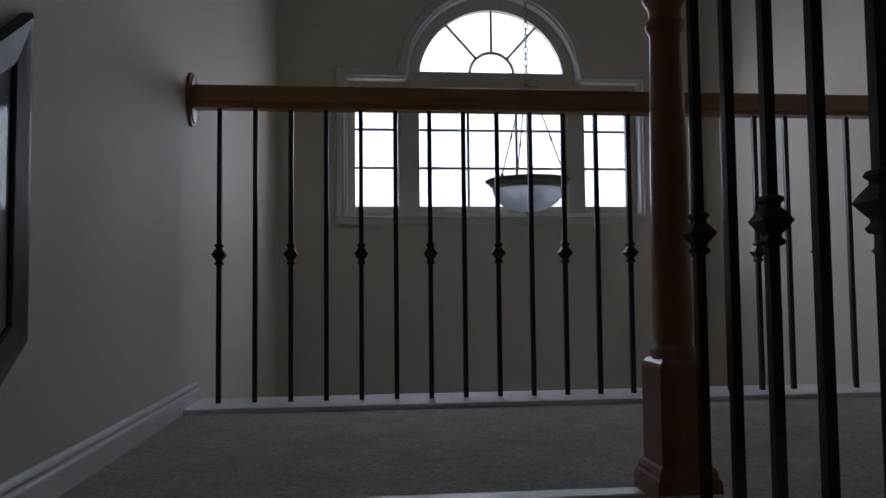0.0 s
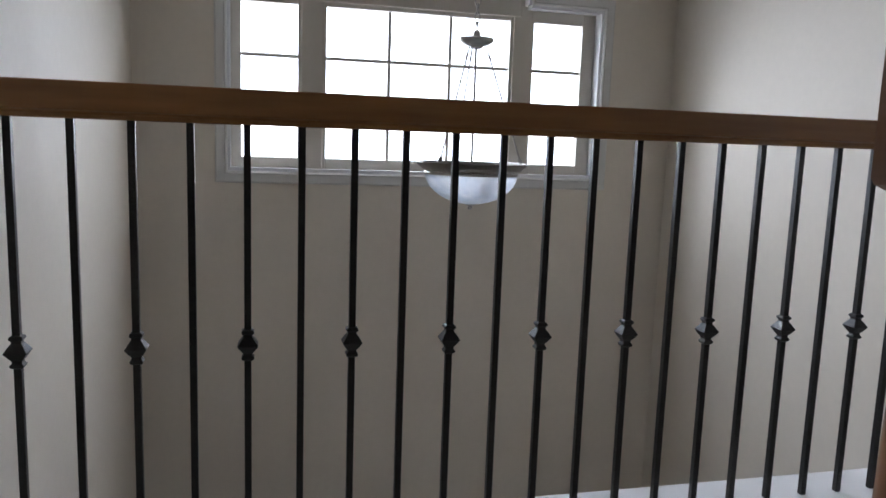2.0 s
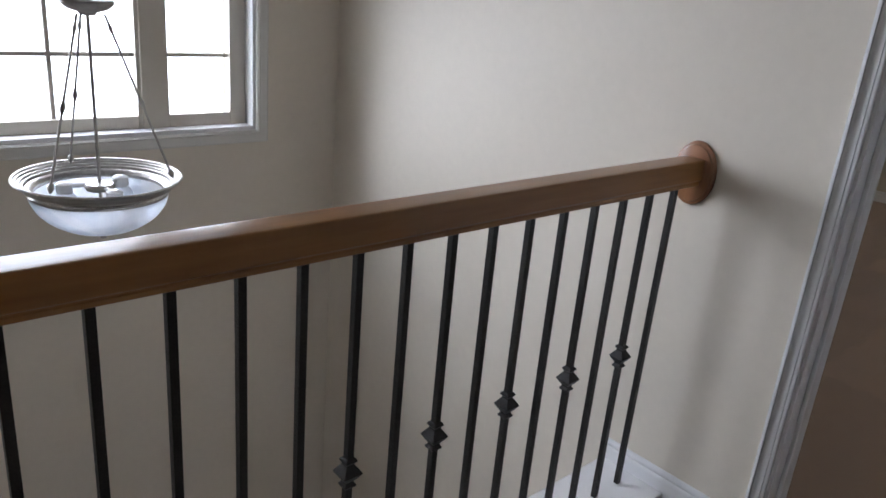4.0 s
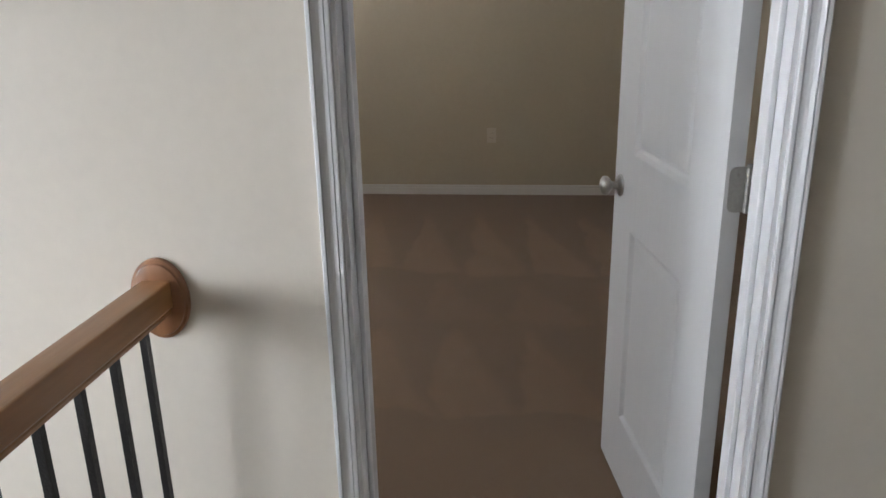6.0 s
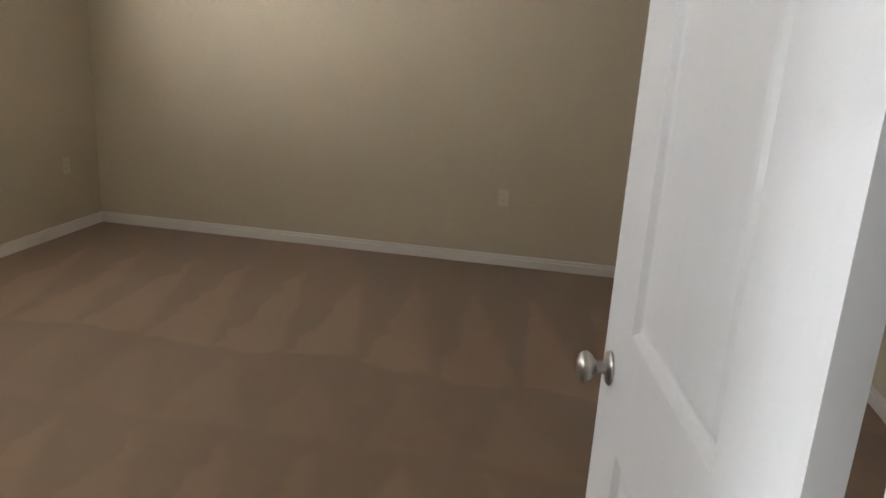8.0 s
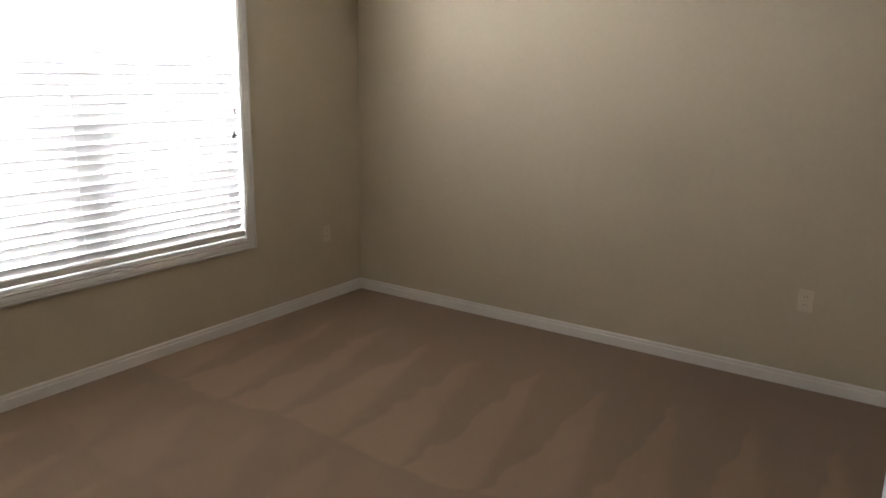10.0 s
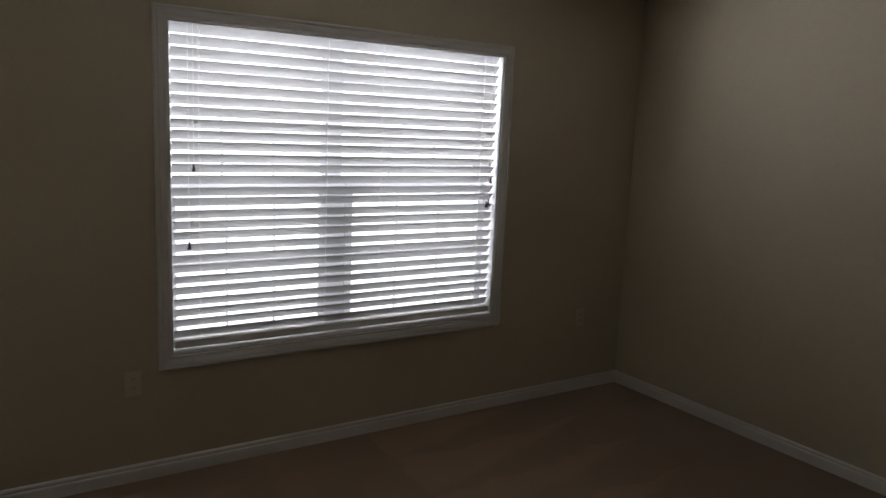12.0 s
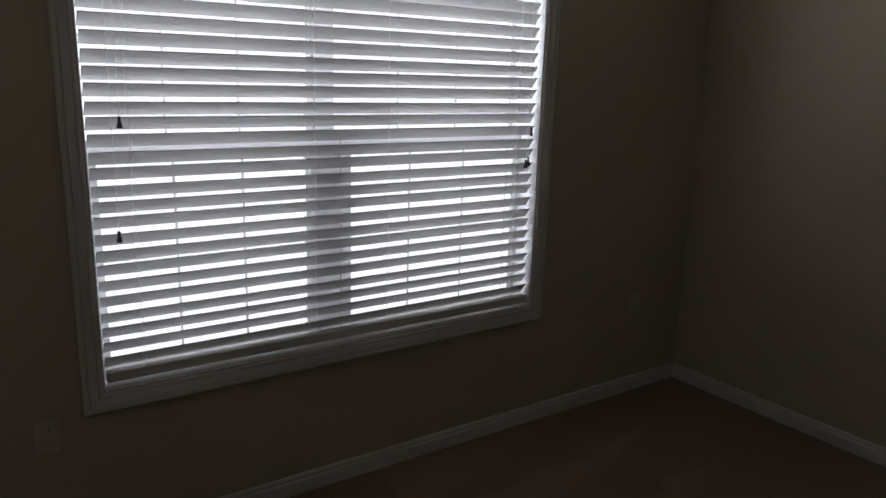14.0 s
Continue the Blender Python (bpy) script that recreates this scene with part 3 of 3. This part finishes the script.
# ---- bedroom window ----
def bedroom_window():
    win = tagged(new("window_2"), "wide twin sash window with white casing behind a blind", "window", kind="structure")
    e = 0.004
    path = [(WX0 - e, WZ0 - e, -1, -1), (WX0 - e, WZ1 + e, -1, 1), (WX1 + e, WZ1 + e, 1, 1), (WX1 + e, WZ0 - e, 1, -1)]
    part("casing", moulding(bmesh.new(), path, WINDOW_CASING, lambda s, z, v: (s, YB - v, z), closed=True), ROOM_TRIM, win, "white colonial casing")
    bm = bmesh.new()
    box(bm, WX0, WX0 + 0.004, YB - 0.003, YB + 0.21, WZ0, WZ1)
    box(bm, WX1 - 0.004, WX1, YB - 0.003, YB + 0.21, WZ0, WZ1)
    box(bm, WX0 + 0.004, WX1 - 0.004, YB - 0.003, YB + 0.21, WZ0, WZ0 + 0.014)
    box(bm, WX0 + 0.004, WX1 - 0.004, YB - 0.003, YB + 0.21, WZ1 - 0.003, WZ1)
    part("reveal", bm, TRIM, win, "white painted reveal")
    xm, zm = 4.735, 1.29
    part("mullion", boxed(xm - 0.03, xm + 0.03, YB + 0.165, YB + 0.21, WZ0 + 0.014, WZ1 - 0.003, bevel=0.003), TRIM, win)
    part("mullion", boxed(xm - 0.05, xm + 0.05, YB + 0.115, YB + 0.163, WZ0 + 0.014, zm + 0.02, bevel=0.003), TRIM, win)
    for x0, x1 in ((WX0 + 0.004, xm - 0.05), (xm + 0.05, WX1 - 0.004)):
        for z0, z1, y, b, d in ((WZ0 + 0.014, zm + 0.02, YB + 0.122, 0.042, 0.0), (zm - 0.02, WZ1 - 0.003, YB + 0.19, 0.042, 0.018)):
            xa, xb = x0 - (d if x0 > xm else 0), x1 + (d if x1 < xm else 0)
            bm = bmesh.new()
            bs = b - d
            box(bm, xa, xa + bs, y - 0.012, y + 0.012, z0, z1)
            box(bm, xb - bs, xb, y - 0.012, y + 0.012, z0, z1)
            box(bm, xa + bs, xb - bs, y - 0.012, y + 0.012, z0, z0 + b)
            box(bm, xa + bs, xb - bs, y - 0.012, y + 0.012, z1 - bs, z1)
            sash = part("sash", bm, TRIM, win)
            part("pane", boxed(xa + bs - 0.003, xb - bs + 0.003, y - 0.002, y + 0.002, z0 + b - 0.003, z1 - bs + 0.003), GLASS, sash).visible_shadow = False
            for k in (1, 2):
                x = xa + bs + (xb - xa - 2 * bs) * k / 3
                part("muntin", boxed(x - 0.005, x + 0.005, y - 0.0085, y - 0.003, z0 + b, z1 - bs), TRIM, sash)
            z = (z0 + z1) / 2
            part("muntin", boxed(xa + bs, xb - bs, y - 0.0092, y - 0.0032, z - 0.005, z + 0.005), TRIM, sash)
        part("insect_screen", boxed(x0 + 0.004, x1 - 0.004, YB + 0.1945, YB + 0.1955, WZ0 + 0.016, zm - 0.022), SCREEN, win, "fine dark insect screen")
    return win


bedroom_window()


# ---- iron balusters and oak rails ----
KNUCKLE = [(0.0068, -0.0313), (0.0106, -0.0294), (0.0124, -0.0248), (0.0087, -0.0202), (0.0087, -0.0166), (0.0129, -0.0110), (0.0198, 0.0000), (0.0129, 0.0110), (0.0087, 0.0166), (0.0087, 0.0202), (0.0124, 0.0248), (0.0106, 0.0294), (0.0068, 0.0313)]
bar_mesh = None
knuckle_mesh = None


def baluster(parent, x, y, z0, z1, knuckle_z=None):
    """A square iron bar; every second one wears a knuckle."""
    global bar_mesh, knuckle_mesh
    if bar_mesh is None:
        bm = bmesh.new()
        squares(bm, [(0.0062, z0), (0.0066, z0 + 0.002), (0.0066, z1)], 0, 0)
        bar = part("baluster", bm, IRON, parent)
        bar_mesh = bar.data
    else:
        bar = new("baluster", bar_mesh)
        bar.parent = parent
    bar.location = (x, y, 0)
    if knuckle_z is not None:
        if knuckle_mesh is None:
            bm = bmesh.new()
            squares(bm, [(h, z + knuckle_z) for h, z in KNUCKLE], 0, 0)
            bmesh.ops.bevel(bm, geom=list(bm.edges), offset=0.0006, segments=1, affect="EDGES")
            k = part("knuckle", bm, IRON, bar, "forged iron knuckle")
            knuckle_mesh = k.data
        else:
            k = new("knuckle", knuckle_mesh)
            k.parent = bar
    return bar


# half of the rail's section: distance from the middle and height above its underside
RAIL = [(0.0235, 0.0), (0.0255, 0.0015), (0.0260, 0.008), (0.0240, 0.0105), (0.0248, 0.0130), (0.0295, 0.0155), (0.0308, 0.0180), (0.0310, 0.0645),
        (0.0300, 0.0665), (0.0275, 0.0674), (0.0200, 0.0678), (0.0, 0.068)]
RAIL = [(u * 0.9, v * 0.97) for u, v in RAIL]
SECTION = RAIL + [(-u, v) for u, v in RAIL[-2::-1]]
RZ = 0.847


def rosette(parent, x, sign):
    """An oval wall plate with a moulded edge, standing off a wall at x."""
    bm = bmesh.new()
    prof = [(1.0, 0.0), (1.0, 0.007), (0.975, 0.0095), (0.90, 0.0105), (0.875, 0.0145), (0.84, 0.0155)]
    loops = [[(x + sign * t, 0.056 * k * math.cos(2 * math.pi * i / 48), 0.874 + 0.079 * k * math.sin(2 * math.pi * i / 48)) for i in range(48)] for k, t in prof]
    rings(bm, loops)
    return part("rosette", bm, OAK_UP, parent, "oval oak wall plate", smooth=True)


balcony = thing("balcony_railing", "stained oak handrail on black iron balusters along the balcony", "railing")
bm = bmesh.new()
rings(bm, [[(x, u, RZ + v) for u, v in SECTION] for x in (XL + 0.0155, W - 0.0155)])
part("handrail", bm, OAK, balcony, "glossy stained oak handrail")
rosette(balcony, XL, 1)
rosette(balcony, W, -1)
for i in range(22):
    baluster(balcony, 0.1016 * i, 0.0, 0.0, RZ + 0.006, 0.423 if i % 2 == 0 else None)

NX, NY = 0.917, -1.023
guard = thing("stair_guard_railing", "stained oak handrail on black iron balusters beside the stairwell", "railing")
bm = bmesh.new()
rings(bm, [[(NX + u, y, RZ + v) for u, v in SECTION] for y in (YH - 1.38, NY - 0.045)])
part("handrail", bm, OAK, guard, "glossy stained oak handrail")
bm = boxed(NX - 0.05, NX + 0.05, YH - 1.38, NY - 0.05, HZ, 0.0, bevel=0.003)
part("shoe_rail", bm, TRIM, guard, "white painted base board")
for i in range(40):
    baluster(guard, NX, -1.126 - 0.0990 * i, 0.0, RZ + 0.006, 0.423 if i % 2 == 0 else None)
# the guard's knuckles sit a little lower on their bars
for bar in guard.children:
    for k in bar.children:
        k.location.z = -0.028


def newel():
    post = thing("newel_post", "turned stained oak newel post at the stair head", "newel post")
    bm = bmesh.new()
    squares(bm, [(0.0390, HZ - 0.10), (0.0390, 0.190), (0.0373, 0.197), (0.0315, 0.203)], NX, NY)
    part("base", bm, OAK_UP, post, "square oak base")
    bm = bmesh.new()
    squares(bm, [(0.0515, HZ + 0.0005), (0.0515, 0.012), (0.0498, 0.020), (0.0465, 0.024), (0.0465, 0.030), (0.0436, 0.036), (0.0398, 0.040)], NX, NY)
    part("plinth_moulding", bm, OAK_UP, post)
    bm = bmesh.new()
    prof = [(0.0299, 0.196), (0.0332, 0.202), (0.0357, 0.208), (0.0361, 0.214), (0.0340, 0.220), (0.0299, 0.224), (0.0291, 0.229), (0.0311, 0.240), (0.0320, 0.26),
            (0.0315, 0.34), (0.0299, 0.48), (0.0274, 0.62), (0.0253, 0.70), (0.0247, 0.729), (0.0274, 0.733), (0.0303, 0.738), (0.0315, 0.744), (0.0303, 0.750),
            (0.0266, 0.754), (0.0253, 0.758), (0.0257, 0.767), (0.0282, 0.776), (0.0324, 0.783), (0.0349, 0.788), (0.0353, 0.793), (0.0332, 0.798), (0.0282, 0.802)]
    lathe(bm, prof, NX, NY, 40)
    part("shaft", bm, OAK_UP, post, "turned oak shaft", smooth=True)
    bm = bmesh.new()
    squares(bm, [(0.0266, 0.798), (0.0369, 0.806), (0.0386, 0.811), (0.0386, 0.913), (0.0369, 0.920), (0.0282, 0.930), (0.0232, 0.933)], NX, NY)
    part("block", bm, OAK_UP, post, "square oak block")
    bm = bmesh.new()
    prof = [(0.0166, 0.931), (0.0183, 0.935), (0.0116, 0.940), (0.0104, 0.944), (0.0149, 0.948), (0.0178, 0.955), (0.0187, 0.962), (0.0166, 0.970), (0.0108, 0.976),
            (0.0091, 0.982), (0.0141, 0.988), (0.0191, 0.998), (0.0208, 1.010), (0.0191, 1.022), (0.0133, 1.032), (0.0050, 1.038), (0.0008, 1.039)]
    lathe(bm, prof, NX, NY, 32)
    part("finial", bm, OAK_UP, post, "turned oak finial", smooth=True)
    return post


newel()

# ---- staircase ----
stairs = tagged(new("staircase"), "carpeted staircase with white nosings rising to the hall", "staircase", kind="structure")
for k in range(1, 16):
    z = HZ - RISE * k
    y1 = SY - RUN * (k - 1)
    part("tread", boxed(XL, SX + 0.03, y1 - RUN - 0.022, y1 - 0.0005, z - 0.03, z, bevel=0.008), HALL_CARPET, stairs)
    part("riser", boxed(XL, SX + 0.03, y1 - 0.0, y1 + 0.02, z + 0.0005, z + RISE - 0.031), TRIM, stairs)
part("top_nosing", boxed(XL, SX + 0.012, SY - 0.040, SY + 0.010, HZ - 0.022, HZ + 0.004, bevel=0.006), TRIM, stairs, "white painted nosing")

# ---- raked frame on the staircase wall ----
raked = thing("raked_wall_frame", "dark wooden frame with glass following the stair slope", "wall frame")
slope = RISE / RUN


def raked_loop(inset, out):
    ya, yb = -1.03 - inset, -1.85 + inset
    k = inset * 0.25
    lo, hi = 0.246 + inset, 0.738 - inset
    return [(XL + out, ya, lo + (ya + 1.03) * slope + k), (XL + out, ya, hi + (ya + 1.03) * slope - k), (XL + out, yb, hi + (yb + 1.03) * slope - k), (XL + out, yb, lo + (yb + 1.03) * slope + k)]


bm = bmesh.new()
rings(bm, [raked_loop(a, b) for a, b in ((0.0, 0.0), (0.0, 0.015), (0.004, 0.019), (0.012, 0.019), (0.044, 0.015), (0.048, 0.012), (0.049, 0.0))], caps=False)
part("frame", bm, DARK_FRAME, raked)
bm = bmesh.new()
rings(bm, [raked_loop(0.047, 0.004), raked_loop(0.047, 0.009)])
part("glass", bm, PALE_GLASS, raked, "glass with its bluish reflection set as a pale colour")


# ---- pendant bowl lamp ----
def pendant():
    cx, cy = 1.092, 0.852
    lamp = thing("pendant_lamp", "bowl pendant of alabaster glass in an aged nickel rim", "pendant lamp")
    bm = bmesh.new()
    prof = [(0.138, 0.731), (0.150, 0.729), (0.152, 0.735), (0.149, 0.740), (0.162, 0.747), (0.164, 0.752), (0.172, 0.757), (0.179, 0.763), (0.182, 0.766),
            (0.180, 0.770), (0.176, 0.769), (0.174, 0.765), (0.170, 0.764), (0.168, 0.760), (0.163, 0.759), (0.161, 0.755), (0.156, 0.754), (0.154, 0.748), (0.148, 0.747), (0.143, 0.743), (0.138, 0.738), (0.138, 0.731)]
    lathe(bm, prof, cx, cy, 56, caps=False)
    part("rim", bm, BRONZE, lamp, "aged nickel rim", smooth=True)
    bm = bmesh.new()
    out, inn = [], []
    for k in range(13):
        a = math.pi / 2 * k / 12
        out.append((0.150 * math.cos(a) + 0.0005, 0.738 - 0.104 * math.sin(a)))
        inn.append((0.1455 * math.cos(a) + 0.0004, 0.738 - 0.099 * math.sin(a)))
    lathe(bm, out + inn[::-1], cx, cy, 48, caps=False)
    part("bowl", bm, ALABASTER, lamp, "milky alabaster glass bowl", smooth=True)
    bm = bmesh.new()
    lathe(bm, [(0.001, 0.616), (0.006, 0.618), (0.008, 0.623), (0.005, 0.628), (0.016, 0.632), (0.018, 0.635), (0.001, 0.638)], cx, cy, 20)
    part("finial", bm, BRONZE, lamp, smooth=True)
    bm = bmesh.new()
    lathe(bm, [(0.004, 0.640), (0.004, 1.128)], cx, cy, 10)
    lathe(bm, [(0.004, 0.735), (0.030, 0.737), (0.034, 0.745), (0.030, 0.752), (0.004, 0.754)], cx, cy, 20)
    part("centre_rod", bm, BRONZE, lamp, smooth=True)
    bm = bmesh.new()
    prof = [(0.004, 1.128), (0.016, 1.125), (0.020, 1.131), (0.040, 1.137), (0.052, 1.146), (0.056, 1.153), (0.054, 1.158), (0.030, 1.161), (0.012, 1.166), (0.010, 1.180), (0.003, 1.184)]
    lathe(bm, prof, cx, cy, 32)
    part("crown", bm, BRONZE, lamp, "nickel crown plate", smooth=True)
    for a in (-24, 96, 216):
        ca, sa = math.cos(radians(a)), math.sin(radians(a))
        p, q = Vector((cx + 0.034 * ca, cy + 0.034 * sa, 1.128)), Vector((cx + 0.160 * ca, cy + 0.160 * sa, 0.766))
        bm = bmesh.new()
        tube(bm, [p, q], 0.0028, 8)
        arm = part("arm", bm, BRONZE, lamp, smooth=True)
        mid = p.lerp(q, 0.52)
        d = (q - p).normalized()
        for centre, w, h in ((mid, 0.0062, 0.013), (p + d * 0.03, 0.005, 0.008), (q - d * 0.012, 0.0075, 0.010)):
            bm = bmesh.new()
            rings(bm, [[centre + d * dz + d.to_track_quat("Z", "Y") @ Vector((rr * math.cos(k * math.pi / 5), rr * math.sin(k * math.pi / 5), 0)) for k in range(10)]
                       for rr, dz in ((0.0035, -h), (w * 0.75, -h * 0.6), (w, 0), (w * 0.75, h * 0.6), (0.0035, h))])
            part("bead", bm, BRONZE, arm, smooth=True)
    for a in (36, 156, 276):
        ca, sa = math.cos(radians(a)), math.sin(radians(a))
        bx, by = cx + 0.075 * ca, cy + 0.075 * sa
        bm = bmesh.new()
        lathe(bm, [(0.001, 0.672), (0.016, 0.676), (0.026, 0.690), (0.029, 0.704), (0.025, 0.718), (0.016, 0.728), (0.0135, 0.742)], bx, by, 18)
        part("bulb", bm, ALABASTER, lamp, "unlit frosted bulb", smooth=True)
        bm = bmesh.new()
        lathe(bm, [(0.016, 0.728), (0.018, 0.731), (0.018, 0.750), (0.012, 0.754)], bx, by, 18)
        tube(bm, [(bx, by, 0.745), (cx + 0.03 * ca, cy + 0.03 * sa, 0.747)], 0.005, 8)
        part("socket", bm, TRIM, lamp, "white lamp socket", smooth=True)
    # chain of links up to the ceiling
    bm = bmesh.new()
    z, k = 1.178, 0
    while z < CZ - 0.05:
        pts = []
        for i in range(13):
            a = 2 * math.pi * i / 12
            u, v = 0.0085 * math.sin(a), 0.017 * math.cos(a)
            pts.append((cx + (u if k % 2 else 0), cy + (0 if k % 2 else u), z + 0.015 + v))
        tube(bm, pts, 0.0022, 6)
        z += 0.0265
        k += 1
    part("chain", bm, BRONZE, lamp, smooth=True)
    bm = bmesh.new()
    lathe(bm, [(0.008, CZ - 0.06), (0.012, CZ - 0.05), (0.045, CZ - 0.035), (0.062, CZ - 0.012), (0.064, CZ - 0.0005)], cx, cy, 32)
    part("canopy", bm, BRONZE, lamp, "nickel ceiling canopy", smooth=True)


pendant()


# ---- blind in the bedroom window ----
def blind():
    b = thing("window_blind", "lowered white faux-wood slat blind with half-open slats", "blind")
    x0, x1 = WX0 + 0.009, WX1 - 0.009
    yc = YB + 0.032
    part("headrail", boxed(x0, x1, yc + 0.006, yc + 0.03, WZ1 - 0.014, WZ1 - 0.0035, bevel=0.002), SLAT, b)
    bottom, top, n = 0.598, WZ1 - 0.021, 28
    tilt = radians(-53)
    bm = bmesh.new()
    half, ct, st = 0.025, math.cos(tilt), math.sin(tilt)
    prof = []
    for u in (-1, -0.5, 0, 0.5, 1):
        prof.append((u * half, 0.0016 - 0.0018 * u * u + 0.0012))
    prof = prof + [(u, v - 0.0036) for u, v in prof[::-1]]
    # the room edge (-y) stands higher than the window edge
    sec = [(u * ct - v * st, u * st + v * ct) for u, v in prof]
    xs = [x0 + 0.003, x1 - 0.003]
    rings(bm, [[(x, p, q) for p, q in sec] for x in xs])
    mesh = None
    rnd = random.Random(4)
    for k in range(n):
        z = bottom + 0.030 + (top - bottom - 0.03) * k / (n - 1)
        if mesh is None:
            s = part("slat", bm, SLAT, b)
            mesh = s.data
        else:
            s = new("slat", mesh)
            s.parent = b
        s.location = (0, yc, z)
        s.rotation_euler = (radians(rnd.uniform(-0.4, 0.4)), radians(rnd.uniform(-0.05, 0.05)), 0)
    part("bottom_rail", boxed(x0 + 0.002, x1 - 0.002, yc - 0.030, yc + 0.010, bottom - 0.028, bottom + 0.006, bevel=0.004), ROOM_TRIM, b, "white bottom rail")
    for x in (4.03, 4.635, 4.93, 5.545):
        bm = bmesh.new()
        for y in (yc - 0.0235, yc + 0.0235):
            tube(bm, [(x, y, bottom), (x, y, top + 0.014)], 0.0011, 6)
        tube(bm, [(x + 0.012, yc, bottom), (x + 0.012, yc, top + 0.014)], 0.0012, 6)
        part("ladder_cord", bm, CORD, b, "white ladder cord")
    for x, z in ((4.004, 1.389), (3.981, 1.046), (5.610, 1.33), (5.602, 1.207), (5.588, 1.197)):
        bm = bmesh.new()
        tube(bm, [(x, yc - 0.036, z), (x + 0.002, yc - 0.036, WZ1 - 0.005)], 0.0012, 6)
        cord = part("lift_cord", bm, CORD, b, "white lift cord")
        bm = bmesh.new()
        lathe(bm, [(0.002, z + 0.010), (0.006, z + 0.008), (0.0045, z + 0.002), (0.0045, z - 0.006), (0.009, z - 0.022), (0.0085, z - 0.026), (0.002, z - 0.027)], x, yc - 0.036, 14)
        part("tassel", bm, TASSEL, cord, "small dark cord tassel", smooth=True)


blind()


# ---- sockets ----
def outlet(m):
    o = thing("wall_outlet", "ivory duplex wall outlet on the tan wall", "outlet", "wall outlets")
    bm = boxed(-0.035, 0.035, -0.005, 0.0, -0.057, 0.057, bevel=0.003)
    part("cover_plate", bm, PLASTIC, o)
    for z in (-0.021, 0.021):
        bm = bmesh.new()
        pts = [(0.0165 * math.cos(a), 0.0165 * max(-0.78, min(0.78, math.sin(a)))) for a in [2 * math.pi * k / 24 for k in range(24)]]
        rings(bm, [[(u, -0.0045, z + v) for u, v in pts], [(u, -0.0068, z + v) for u, v in pts]])
        face = part("socket", bm, PLASTIC, o)
        for u in (-0.0065, 0.0065):
            part("slot", boxed(u - 0.0011, u + 0.0011, -0.0072, -0.0060, z - 0.004, z + 0.005), SLOT, face)
    o.matrix_world = m
    return o


first = outlet(pose(F, -0.442, 0.458, 0, 0, -90))
copy_thing(first, pose(6.36, YB, 0.462))
copy_thing(first, pose(3.735, YB, 0.440))
